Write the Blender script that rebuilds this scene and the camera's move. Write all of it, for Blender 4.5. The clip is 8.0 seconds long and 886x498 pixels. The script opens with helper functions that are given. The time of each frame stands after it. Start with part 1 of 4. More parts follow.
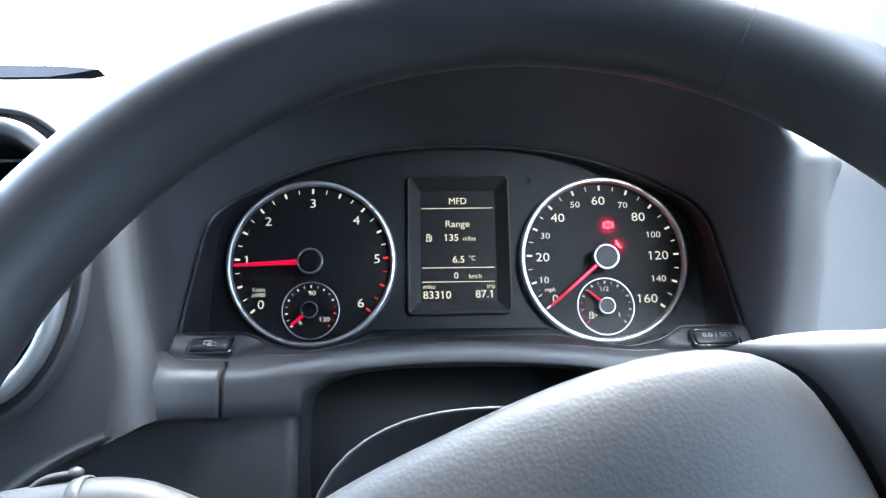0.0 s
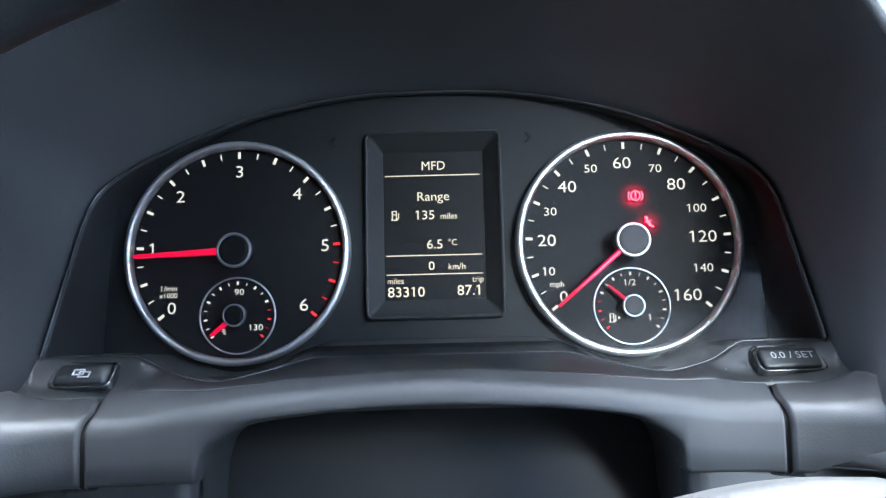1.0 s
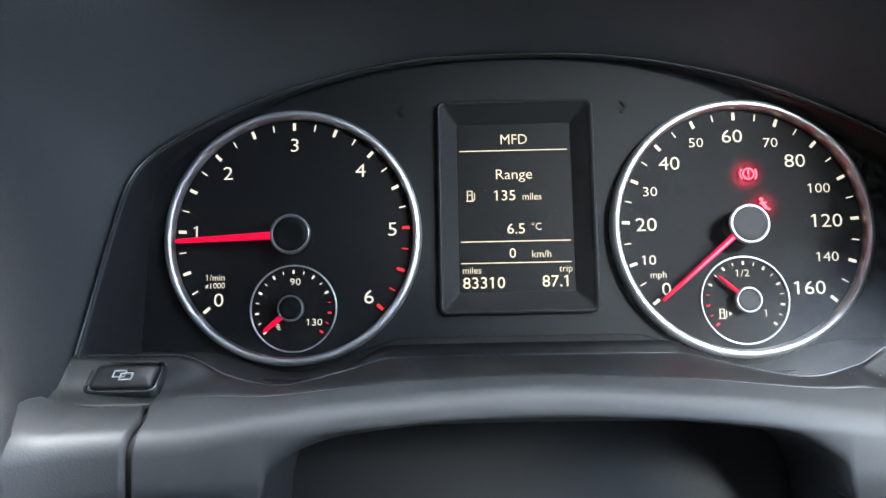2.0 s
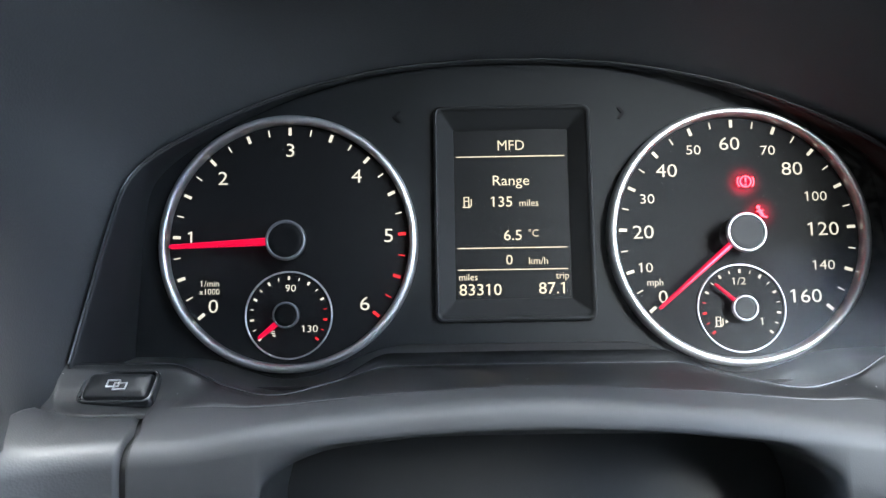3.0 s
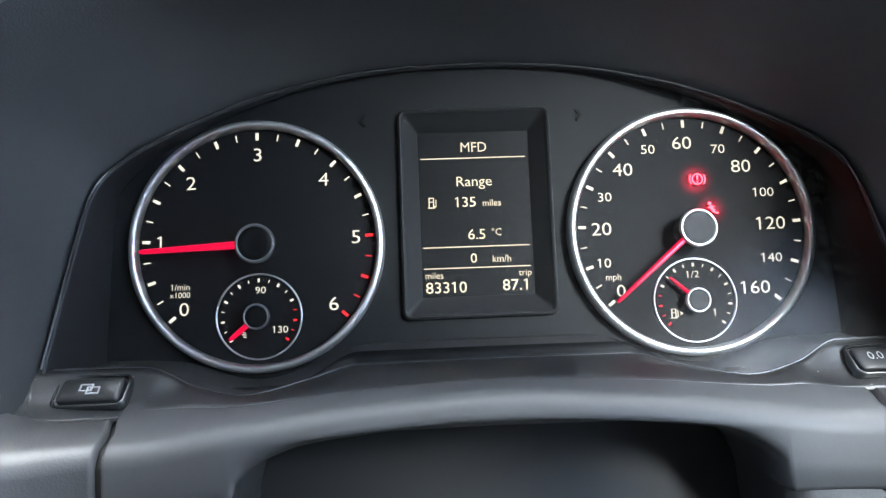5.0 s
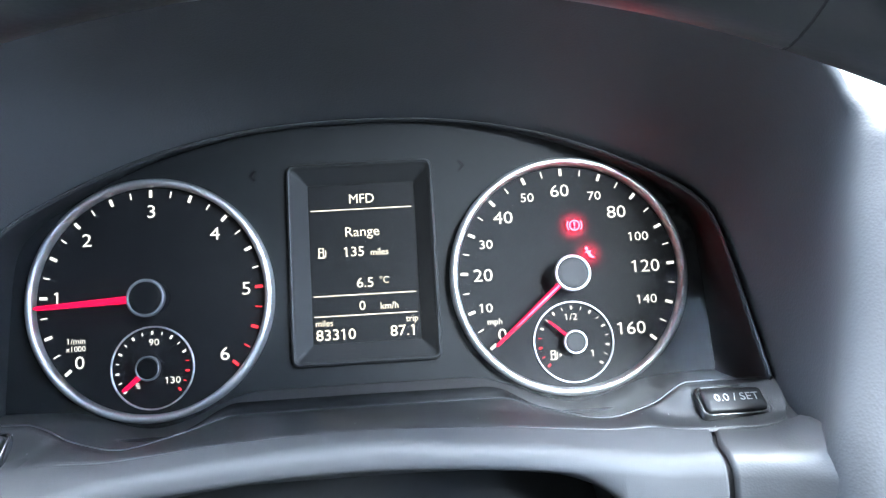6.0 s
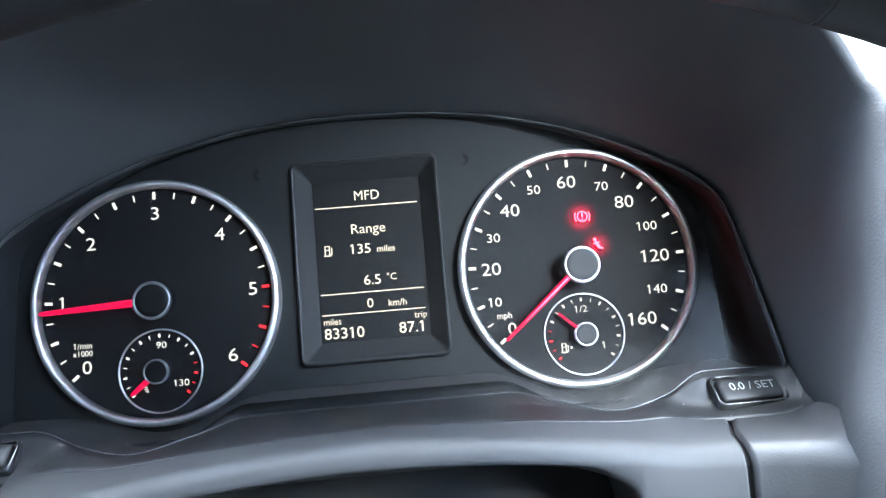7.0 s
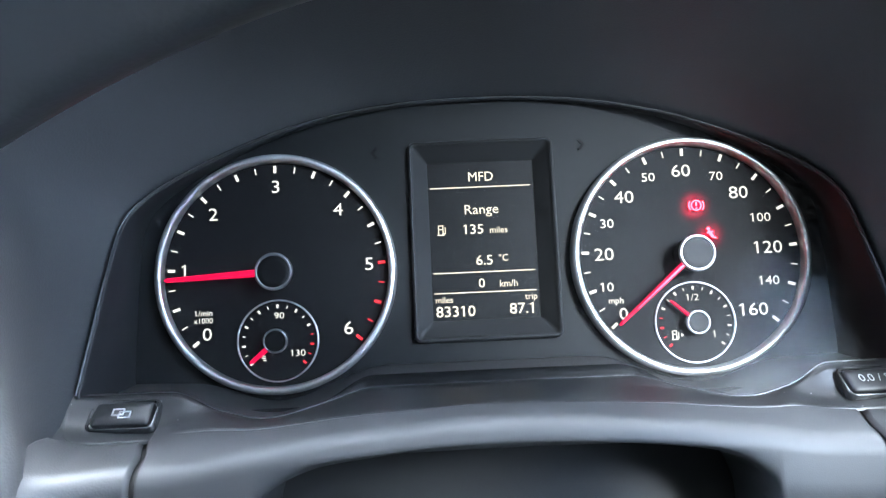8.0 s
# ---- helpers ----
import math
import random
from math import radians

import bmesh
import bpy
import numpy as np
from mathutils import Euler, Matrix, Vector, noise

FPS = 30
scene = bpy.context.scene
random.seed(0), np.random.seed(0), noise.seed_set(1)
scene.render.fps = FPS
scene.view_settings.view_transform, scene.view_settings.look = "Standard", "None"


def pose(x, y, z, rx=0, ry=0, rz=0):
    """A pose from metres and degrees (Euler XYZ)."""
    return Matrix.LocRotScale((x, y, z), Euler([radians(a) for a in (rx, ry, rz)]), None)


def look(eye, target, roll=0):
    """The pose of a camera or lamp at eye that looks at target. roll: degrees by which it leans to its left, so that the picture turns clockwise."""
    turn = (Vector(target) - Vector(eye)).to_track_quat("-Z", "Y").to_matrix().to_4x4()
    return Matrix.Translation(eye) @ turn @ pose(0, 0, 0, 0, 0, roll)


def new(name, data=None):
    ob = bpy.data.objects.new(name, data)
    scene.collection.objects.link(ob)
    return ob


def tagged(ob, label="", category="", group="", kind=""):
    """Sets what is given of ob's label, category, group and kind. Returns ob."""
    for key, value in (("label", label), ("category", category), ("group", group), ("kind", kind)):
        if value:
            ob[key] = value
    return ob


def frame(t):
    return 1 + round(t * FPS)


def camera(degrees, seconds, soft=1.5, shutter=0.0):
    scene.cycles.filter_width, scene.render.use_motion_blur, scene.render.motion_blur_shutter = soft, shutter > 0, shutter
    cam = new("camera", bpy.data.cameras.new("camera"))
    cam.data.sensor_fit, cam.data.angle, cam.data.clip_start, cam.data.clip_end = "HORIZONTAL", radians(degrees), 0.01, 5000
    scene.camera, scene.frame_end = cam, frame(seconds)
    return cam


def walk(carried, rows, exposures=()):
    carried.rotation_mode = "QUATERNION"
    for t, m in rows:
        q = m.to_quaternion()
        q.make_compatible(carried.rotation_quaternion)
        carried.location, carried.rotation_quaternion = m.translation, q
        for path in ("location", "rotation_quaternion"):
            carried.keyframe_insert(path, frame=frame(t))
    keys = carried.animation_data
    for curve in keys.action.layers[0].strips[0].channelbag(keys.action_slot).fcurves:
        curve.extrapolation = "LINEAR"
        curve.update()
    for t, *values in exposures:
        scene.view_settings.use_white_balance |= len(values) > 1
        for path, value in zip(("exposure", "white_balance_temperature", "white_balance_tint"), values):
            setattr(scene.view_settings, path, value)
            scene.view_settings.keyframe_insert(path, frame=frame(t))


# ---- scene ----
cam = camera(66.1, 8.0, soft=1.3)
# the whole dashboard leans back: all places on it are given in its own upright frame, x right, y ahead, z up
LEAN = -18.0
RIG = pose(0, 0, 1.1, LEAN, 0, 0)
PATH = [
    (0, (-0.0157, -0.4318, -0.0894), (-0.0113, -0.1375, -0.0311), -0.93),
    (0.3, (-0.0128, -0.4264, -0.0922), (-0.0107, -0.1316, -0.0368), -0.94),
    (0.5, (-0.0082, -0.3951, -0.0873), (-0.0082, -0.0991, -0.0385), -0.93),
    (0.6, (-0.0052, -0.3789, -0.0841), (-0.0043, -0.0825, -0.0381), -0.83),
    (0.8, (0.0001, -0.3488, -0.0672), (0.0038, -0.0514, -0.0272), -1.03),
    (1, (0.0075, -0.3254, -0.0530), (0.0052, -0.0277, -0.0164), -1.40),
    (1.5, (-0.0226, -0.2905, -0.0531), (-0.0284, 0.0074, -0.0185), -1.07),
    (3, (-0.0263, -0.2844, -0.0455), (-0.0292, 0.0140, -0.0144), -0.89),
    (3.5, (-0.0247, -0.2851, -0.0423), (-0.0215, 0.0134, -0.0119), -1.34),
    (4, (-0.0205, -0.2817, -0.0391), (-0.0109, 0.0168, -0.0106), -1.68),
    (4.2, (-0.0190, -0.2824, -0.0383), (-0.0077, 0.0160, -0.0100), -1.96),
    (5.3, (-0.0243, -0.2954, -0.0463), (-0.0158, 0.0029, -0.0161), -2.24),
    (5.5, (-0.0213, -0.2942, -0.0440), (-0.0118, 0.0040, -0.0122), -2.11),
    (6, (0.0256, -0.3089, -0.0330), (0.0371, -0.0111, 0.0017), -3.49),
    (6.5, (0.0266, -0.3071, -0.0318), (0.0367, -0.0092, 0.0017), -4.72),
    (7, (0.0227, -0.3059, -0.0333), (0.0338, -0.0080, -0.0000), -4.93),
    (7.5, (-0.0128, -0.3106, -0.0349), (-0.0044, -0.0127, -0.0006), -4.06),
    (8, (-0.0212, -0.3083, -0.0373), (-0.0182, -0.0100, -0.0055), -2.56),
]
EXPOSURE = 5.64
walk(cam, [(t, RIG @ look(eye, target, roll)) for t, eye, target, roll in PATH], [(0, EXPOSURE - 0.05, 5550, 4), (0.6, EXPOSURE, 5550, 4), (1.0, EXPOSURE - 0.02, 5500, 4), (1.5, EXPOSURE + 0.05, 5950, 4), (3.0, EXPOSURE + 0.02, 6050, 4), (4.2, EXPOSURE + 0.03, 6050, 4),
     (5.5, EXPOSURE + 0.3, 5850, 4), (6.0, EXPOSURE + 0.9, 5550, 4), (6.5, EXPOSURE + 0.72, 5550, 4), (7.0, EXPOSURE + 0.52, 5550, 4), (8, EXPOSURE + 0.55, 5550, 4)])

# ---- world and sun ----
world = bpy.data.worlds.new("world")
scene.world = world
world.use_nodes = True
wn = world.node_tree.nodes
sky = wn.new("ShaderNodeTexSky")
sky.sky_type, sky.sun_disc = "NISHITA", False
sky.sun_elevation, sky.sun_rotation = radians(66), radians(21)
sky.dust_density, sky.air_density = 4.0, 1.0
wn["Background"].inputs["Strength"].default_value = 0.15
pale = wn.new("ShaderNodeHueSaturation")
pale.inputs["Saturation"].default_value = 0.65
world.node_tree.links.new(sky.outputs[0], pale.inputs["Color"])
world.node_tree.links.new(pale.outputs[0], wn["Background"].inputs["Color"])
sun = new("sun", bpy.data.lights.new("sun", "SUN"))
sun.data.energy, sun.data.angle, sun.data.color = 0.4, radians(55), (1.0, 0.97, 0.93)
sun.matrix_world = look((1.2, 3.1, 8.6), (0, 0, 1))
window_light = new("window_light", bpy.data.lights.new("window_light", "AREA"))  # the bright sky in the rear part of the driver's window
window_light.data.shape, window_light.data.size, window_light.data.size_y = "RECTANGLE", 0.12, 0.30
window_light.data.energy, window_light.data.spread, window_light.data.color = 0.0085, radians(22), (1.0, 0.98, 0.95)
window_light.matrix_world = look((0.39, -0.57, 1.38), RIG @ Vector((0.10, -0.06, -0.08)))
GLOW = 0.0185  # how brightly the lit scales and the screen shine


# ---- materials ----
def material(name, base, rough=0.5, metal=0.0, vary=0.15, grain=900.0, bump=0.15, depth=0.0003, stains=14.0, spec=0.5, cells=False, coat=0.0, dust=0.0):
    """A surface with fine grain in relief and slow changes of tone and gloss, at true size."""
    m = bpy.data.materials.new(name)
    m.use_nodes = True
    n, l = m.node_tree.nodes, m.node_tree.links
    b = n["Principled BSDF"]
    co = n.new("ShaderNodeTexCoord")
    big = n.new("ShaderNodeTexNoise")
    big.inputs["Scale"].default_value, big.inputs["Detail"].default_value = stains, 6.0
    l.new(co.outputs["Object"], big.inputs["Vector"])
    fine = n.new("ShaderNodeTexVoronoi" if cells else "ShaderNodeTexNoise")
    fine.inputs["Scale"].default_value = grain
    l.new(co.outputs["Object"], fine.inputs["Vector"])
    if cells:
        fine.feature = "SMOOTH_F1"
        fine.inputs["Smoothness"].default_value = 0.4
    ramp = n.new("ShaderNodeMapRange")
    ramp.inputs["From Min"].default_value, ramp.inputs["From Max"].default_value = 0.3, 0.7
    ramp.inputs["To Min"].default_value, ramp.inputs["To Max"].default_value = 1 - vary, 1 + vary
    l.new(big.outputs["Fac"], ramp.inputs["Value"])
    mul = n.new("ShaderNodeVectorMath")
    mul.operation = "SCALE"
    mul.inputs[0].default_value = base
    l.new(ramp.outputs[0], mul.inputs["Scale"])
    l.new(mul.outputs[0], b.inputs["Base Color"])
    if dust:  # scattered pale specks
        vo, near, odd, both, mx = n.new("ShaderNodeTexVoronoi"), n.new("ShaderNodeMath"), n.new("ShaderNodeMath"), n.new("ShaderNodeMath"), n.new("ShaderNodeMix")
        vo.inputs["Scale"].default_value = 260.0
        near.operation, near.inputs[1].default_value = "LESS_THAN", 0.085
        odd.operation, odd.inputs[1].default_value = "GREATER_THAN", 1 - dust
        both.operation, mx.data_type = "MULTIPLY", "RGBA"
        l.new(co.outputs["Object"], vo.inputs["Vector"])
        l.new(vo.outputs["Distance"], near.inputs[0])
        l.new(vo.outputs["Color"], odd.inputs[0])
        l.new(near.outputs[0], both.inputs[0])
        l.new(odd.outputs[0], both.inputs[1])
        l.new(both.outputs[0], mx.inputs["Factor"])
        l.new(mul.outputs[0], mx.inputs["A"])
        mx.inputs["B"].default_value = (0.24, 0.24, 0.235, 1)
        l.new(mx.outputs["Result"], b.inputs["Base Color"])
    gloss = n.new("ShaderNodeMapRange")
    gloss.inputs["To Min"].default_value, gloss.inputs["To Max"].default_value = max(rough - 0.08, 0.02), min(rough + 0.08, 1)
    l.new(big.outputs["Fac"], gloss.inputs["Value"])
    l.new(gloss.outputs[0], b.inputs["Roughness"])
    b.inputs["Metallic"].default_value = metal
    b.inputs["Specular IOR Level"].default_value = spec
    b.inputs["Coat Weight"].default_value = coat
    if bump:
        bp = n.new("ShaderNodeBump")
        bp.inputs["Strength"].default_value, bp.inputs["Distance"].default_value = bump, depth
        l.new(fine.outputs["Distance" if cells else "Fac"], bp.inputs["Height"])
        l.new(bp.outputs[0], b.inputs["Normal"])
    return m


def lamp_paint(name, color, strength):
    """A translucent print with a lamp behind it."""
    m = bpy.data.materials.new(name)
    m.use_nodes = True
    b = m.node_tree.nodes["Principled BSDF"]
    b.inputs["Base Color"].default_value = (*[0.22 * c for c in color], 1)
    b.inputs["Roughness"].default_value, b.inputs["Specular IOR Level"].default_value = 0.6, 0.15
    b.inputs["Emission Color"].default_value = (*color, 1)
    b.inputs["Emission Strength"].default_value = strength
    return m


def clear(name, tint=(1, 1, 1), rough=0.01, ior=1.45, haze=0.0):
    """A thin clear pane: it lets light straight through, mirrors a little, and holds a little dust."""
    m = bpy.data.materials.new(name)
    m.use_nodes = True
    n, l = m.node_tree.nodes, m.node_tree.links
    n.remove(n["Principled BSDF"])
    tr, gl, fr, mx = n.new("ShaderNodeBsdfTransparent"), n.new("ShaderNodeBsdfGlossy"), n.new("ShaderNodeFresnel"), n.new("ShaderNodeMixShader")
    tr.inputs["Color"].default_value = (*tint, 1)
    gl.inputs["Roughness"].default_value = rough
    fr.inputs["IOR"].default_value = ior or 1.45
    if ior:
        l.new(fr.outputs[0], mx.inputs[0])
    else:
        mx.inputs[0].default_value = 0.05
    l.new(tr.outputs[0], mx.inputs[1])
    l.new(gl.outputs[0], mx.inputs[2])
    last = mx
    if haze:
        co, nz, mr = n.new("ShaderNodeTexCoord"), n.new("ShaderNodeTexNoise"), n.new("ShaderNodeMapRange")
        nz.inputs["Scale"].default_value, nz.inputs["Detail"].default_value = 320.0, 9.0
        mr.inputs["From Min"].default_value, mr.inputs["From Max"].default_value = 0.42, 0.75
        mr.inputs["To Max"].default_value = haze
        df, m2 = n.new("ShaderNodeBsdfDiffuse"), n.new("ShaderNodeMixShader")
        df.inputs["Color"].default_value = (0.6, 0.6, 0.58, 1)
        l.new(co.outputs["Object"], nz.inputs["Vector"])
        l.new(nz.outputs["Fac"], mr.inputs["Value"])
        # a dull, wiped band low round the speedometer, with fine scuffs in it
        away, fade, add, flat = n.new("ShaderNodeVectorMath"), n.new("ShaderNodeMapRange"), n.new("ShaderNodeMath"), n.new("ShaderNodeMapping")
        flat.inputs["Scale"].default_value = (0.42, 0.5, 1.0)
        flat.inputs["Location"].default_value = (-0.42 * 0.098, 0.5 * 0.05, 0.066)
        away.operation = "LENGTH"
        fade.inputs["From Min"].default_value, fade.inputs["From Max"].default_value = 0.026, 0.004
        fade.inputs["To Max"].default_value = haze * 8
        add.operation = "MULTIPLY_ADD"
        add.inputs[1].default_value = 1.0
        l.new(co.outputs["Object"], flat.inputs["Vector"])
        l.new(flat.outputs[0], away.inputs[0])
        l.new(away.outputs["Value"], fade.inputs["Value"])
        grain = n.new("ShaderNodeMath")
        grain.operation = "MULTIPLY"
        l.new(fade.outputs[0], grain.inputs[0])
        scuff, turned = n.new("ShaderNodeTexNoise"), n.new("ShaderNodeMapping")
        turned.inputs["Rotation"].default_value, turned.inputs["Scale"].default_value = (0, radians(35), 0), (900, 300, 170)
        scuff.inputs["Scale"].default_value, scuff.inputs["Detail"].default_value = 1.0, 5.0
        l.new(co.outputs["Object"], turned.inputs["Vector"])
        l.new(turned.outputs[0], scuff.inputs["Vector"])
        blend = n.new("ShaderNodeMath")
        blend.operation = "MULTIPLY"
        l.new(nz.outputs["Fac"], blend.inputs[0])
        l.new(scuff.outputs["Fac"], blend.inputs[1])
        streaks = n.new("ShaderNodeMapRange")
        streaks.inputs["From Min"].default_value, streaks.inputs["From Max"].default_value, streaks.inputs["To Max"].default_value = 0.08, 0.42, 1.0
        l.new(blend.outputs[0], streaks.inputs["Value"])
        l.new(streaks.outputs[0], grain.inputs[1])
        l.new(mr.outputs[0], add.inputs[0])
        l.new(grain.outputs[0], add.inputs[2])
        l.new(add.outputs[0], m2.inputs[0])
        l.new(mx.outputs[0], m2.inputs[1])
        l.new(df.outputs[0], m2.inputs[2])
        last = m2
    l.new(last.outputs[0], n["Material Output"].inputs["Surface"])
    return m


HOOD = material("hood_plastic", (0.027, 0.028, 0.029), 0.62, grain=1100, bump=0.2, cells=True)
DASH = material("dash_plastic", (0.025, 0.026, 0.027), 0.54, grain=1300, bump=0.12, cells=True)
TRIM = material("satin_trim", (0.030, 0.031, 0.033), 0.42, grain=2500, bump=0.06)
BRIDGE = material("bridge_plastic", (0.036, 0.037, 0.038), 0.56, spec=0.32, grain=2300, bump=0.10)
SHROUD = material("shroud_plastic", (0.014, 0.0145, 0.015), 0.60, spec=0.3, grain=1700, bump=0.15)
FRAME = material("frame_plastic", (0.012, 0.0122, 0.0126), 0.50, spec=0.3, grain=2400, bump=0.05)
TRAY = material("tray_plastic", (0.018, 0.0185, 0.019), 0.40, grain=2000, bump=0.14, stains=40, dust=0.2)
LIP = material("lip_plastic", (0.0045, 0.0046, 0.0048), 0.6, spec=0.12, vary=0.5, grain=1400, bump=0.2, stains=160, dust=0.35)
TRAY_GLOSS = material("tray_gloss", (0.034, 0.033, 0.033), 0.38, grain=2200, bump=0.05, stains=40, dust=0.08)
PLATE = material("plate_plastic", (0.0068, 0.0074, 0.0078), 0.62, spec=0.16, grain=2600, bump=0.05)
WALL_GREY = material("surround_plastic", (0.015, 0.0155, 0.016), 0.55, spec=0.2, grain=2400, bump=0.05)
FACE = material("dial_black", (0.0042, 0.0042, 0.0046), 0.65, spec=0.15, grain=2600, bump=0.03)
CAP = material("cap_black", (0.004, 0.004, 0.0044), 0.5, spec=0.12, grain=2600, bump=0.02)
# the speedometer's caps: the light falling on them is put into this paler tone
CAP_LIT = material("cap_black_lit", (0.034, 0.034, 0.035), 0.62, spec=0.15, grain=2600, bump=0.02)
CHROME = material("satin_chrome", (0.66, 0.67, 0.68), 0.46, metal=1.0, vary=0.06, grain=3000, bump=0.03, stains=60)
SILVER = material("silver_paint", (0.20, 0.205, 0.21), 0.40, metal=0.5, vary=0.08, grain=3000, bump=0.03)
SCREEN = material("screen_black", (0.0050, 0.0050, 0.0053), 0.5, spec=0.12, grain=2000, bump=0.0)
KEY = material("key_black", (0.011, 0.0115, 0.012), 0.46, grain=2000, bump=0.05)
GREY_INK = material("grey_ink", (0.42, 0.42, 0.42), 0.6, grain=2000, bump=0.0)
DARK_INK = material("dark_ink", (0.0012, 0.0012, 0.0014), 0.6, spec=0.1, grain=2000, bump=0.0)
LEATHER = material("rim_leather", (0.016, 0.017, 0.0182), 0.40, spec=0.5, grain=900, bump=0.08, cells=True)
COVER = material("airbag_cover", (0.0195, 0.020, 0.0208), 0.54, spec=0.28, grain=620, bump=0.18, depth=0.0005, cells=True)
SPOKE = material("spoke_plastic", (0.055, 0.056, 0.058), 0.55, spec=0.25, grain=2400, bump=0.05)
POLISHED = material("polished_black", (0.02, 0.0205, 0.021), 0.22, spec=0.6, grain=3000, bump=0.02)
GAP = material("gap_rubber", (0.006, 0.006, 0.007), 0.7, grain=1500, bump=0.05)
CABIN = material("cabin_trim", (0.09, 0.09, 0.092), 0.8, grain=500, bump=0.2, cells=True)
LINING = material("roof_lining", (0.42, 0.42, 0.41), 0.9, grain=1500, bump=0.2)
GROUND = material("asphalt", (0.055, 0.055, 0.055), 0.9, grain=60, bump=0.4, depth=0.01, stains=0.6)
BARK = material("bark", (0.10, 0.08, 0.06), 0.9, grain=40, bump=0.5, depth=0.01, stains=3)
LEAF = material("leaf", (0.10, 0.12, 0.06), 0.6, grain=60, bump=0.1, stains=2, vary=0.4)
LIT_WHITE = lamp_paint("lit_white", (1.0, 0.87, 0.68), GLOW)
LIT_SCREEN = lamp_paint("lit_screen", (1.0, 0.82, 0.56), GLOW)
LIT_RED = lamp_paint("lit_red", (1.0, 0.03, 0.04), GLOW)
NEEDLE = lamp_paint("lit_needle", (1.0, 0.0, 0.05), GLOW * 0.9)
NEEDLE_CORE = lamp_paint("lit_needle_core", (1.0, 0.30, 0.50), GLOW * 1.1)
WARN = lamp_paint("lit_warning", (1.0, 0.011, 0.017), 0.62)
LENS = clear("lens_plastic", (0.97, 0.97, 0.97), 0.16, 1.18, 0.007)
GLASS = clear("window_glass", (0.95, 0.96, 0.955), ior=0)


# ---- building tools ----
def thing(name, label, category, at=RIG, group="", kind=""):
    ob = new(name)
    ob.matrix_world = at
    return tagged(ob, label, category, group, kind)


def part(name, bm, mat, parent, label="", smooth=True, thick=0.0):
    me = bpy.data.meshes.new(name)
    bmesh.ops.recalc_face_normals(bm, faces=bm.faces)
    bm.to_mesh(me)
    bm.free()
    return put(name, me, mat, parent, label, smooth, thick)


def put(name, me, mat, parent, label="", smooth=True, thick=0.0):
    if not me.materials:
        me.materials.append(mat)
    me.shade_smooth() if smooth else me.shade_flat()
    ob = new(name, me)
    ob.parent = parent
    if label:
        tagged(ob, label)
    if thick:
        s = ob.modifiers.new("thickness", "SOLIDIFY")
        s.thickness, s.offset = abs(thick), 1 if thick > 0 else -1
    return ob


def loft(rows, closed=False, bm=None):
    """A sheet through rows of points; closed joins each row's end to its start."""
    bm = bm or bmesh.new()
    grid = [[bm.verts.new(p) for p in row] for row in rows]
    for a, b in zip(grid, grid[1:]):
        n = len(a)
        for i in range(n if closed else n - 1):
            j = (i + 1) % n
            bm.faces.new((a[i], a[j], b[j], b[i]))
    return bm


def smooth_line(points, per=6):
    """A Catmull-Rom curve through points."""
    pts = [Vector(p) for p in points]
    pts = [2 * pts[0] - pts[1], *pts, 2 * pts[-1] - pts[-2]]
    out = []
    for a, b, c, d in zip(pts, pts[1:], pts[2:], pts[3:]):
        for k in range(per):
            t = k / per
            out.append(0.5 * (2 * b + (c - a) * t + (2 * a - 5 * b + 4 * c - d) * t * t + (3 * b - a - 3 * c + d) * t ** 3))
    return out + [pts[-2]]


def lathe(profile, cx, cz, n=96, bm=None):
    """Turns a profile of (radius, y) about the line through (cx, cz) along y."""
    rows = [[(cx + r * math.cos(2 * math.pi * k / n), y, cz + r * math.sin(2 * math.pi * k / n)) for k in range(n)] for r, y in profile]
    return loft(rows, True, bm)


def slab(x0, x1, y0, y1, z0, z1, bevel=0.0, bm=None):
    bm = bm or bmesh.new()
    made = bmesh.ops.create_cube(bm, size=1, matrix=Matrix.Translation(((x0 + x1) / 2, (y0 + y1) / 2, (z0 + z1) / 2)) @ Matrix.Diagonal((x1 - x0, y1 - y0, z1 - z0, 1)))
    if bevel:
        edges = list({e for v in made["verts"] for e in v.link_edges})
        bmesh.ops.bevel(bm, geom=edges, offset=bevel, segments=3, profile=0.5, affect="EDGES")
    return bm


def prism(outline, y0, y1, bm=None):
    """An outline of (x, z), in order, made solid between y0 and y1."""
    bm = bm or bmesh.new()
    a = [bm.verts.new((x, y0, z)) for x, z in outline]
    b = [bm.verts.new((x, y1, z)) for x, z in outline]
    bm.faces.new(a)
    bm.faces.new(b[::-1])
    for i in range(len(a)):
        j = (i + 1) % len(a)
        bm.faces.new((a[i], b[i], b[j], a[j]))
    return bm


def tube(points, radius, n=12, bm=None):
    """A round bar along points; radius may be a function of 0..1."""
    pts, rows = [Vector(p) for p in points], []
    for i, p in enumerate(pts):
        d = (pts[min(i + 1, len(pts) - 1)] - pts[max(i - 1, 0)]).normalized()
        side = d.cross(Vector((0.13, 0.31, 0.94))).normalized()
        up = side.cross(d)
        r = radius(i / (len(pts) - 1)) if callable(radius) else radius
        rows.append([p + r * (math.cos(a) * side + math.sin(a) * up) for a in (2 * math.pi * k / n for k in range(n))])
    bm = loft(rows, True, bm)
    return bm


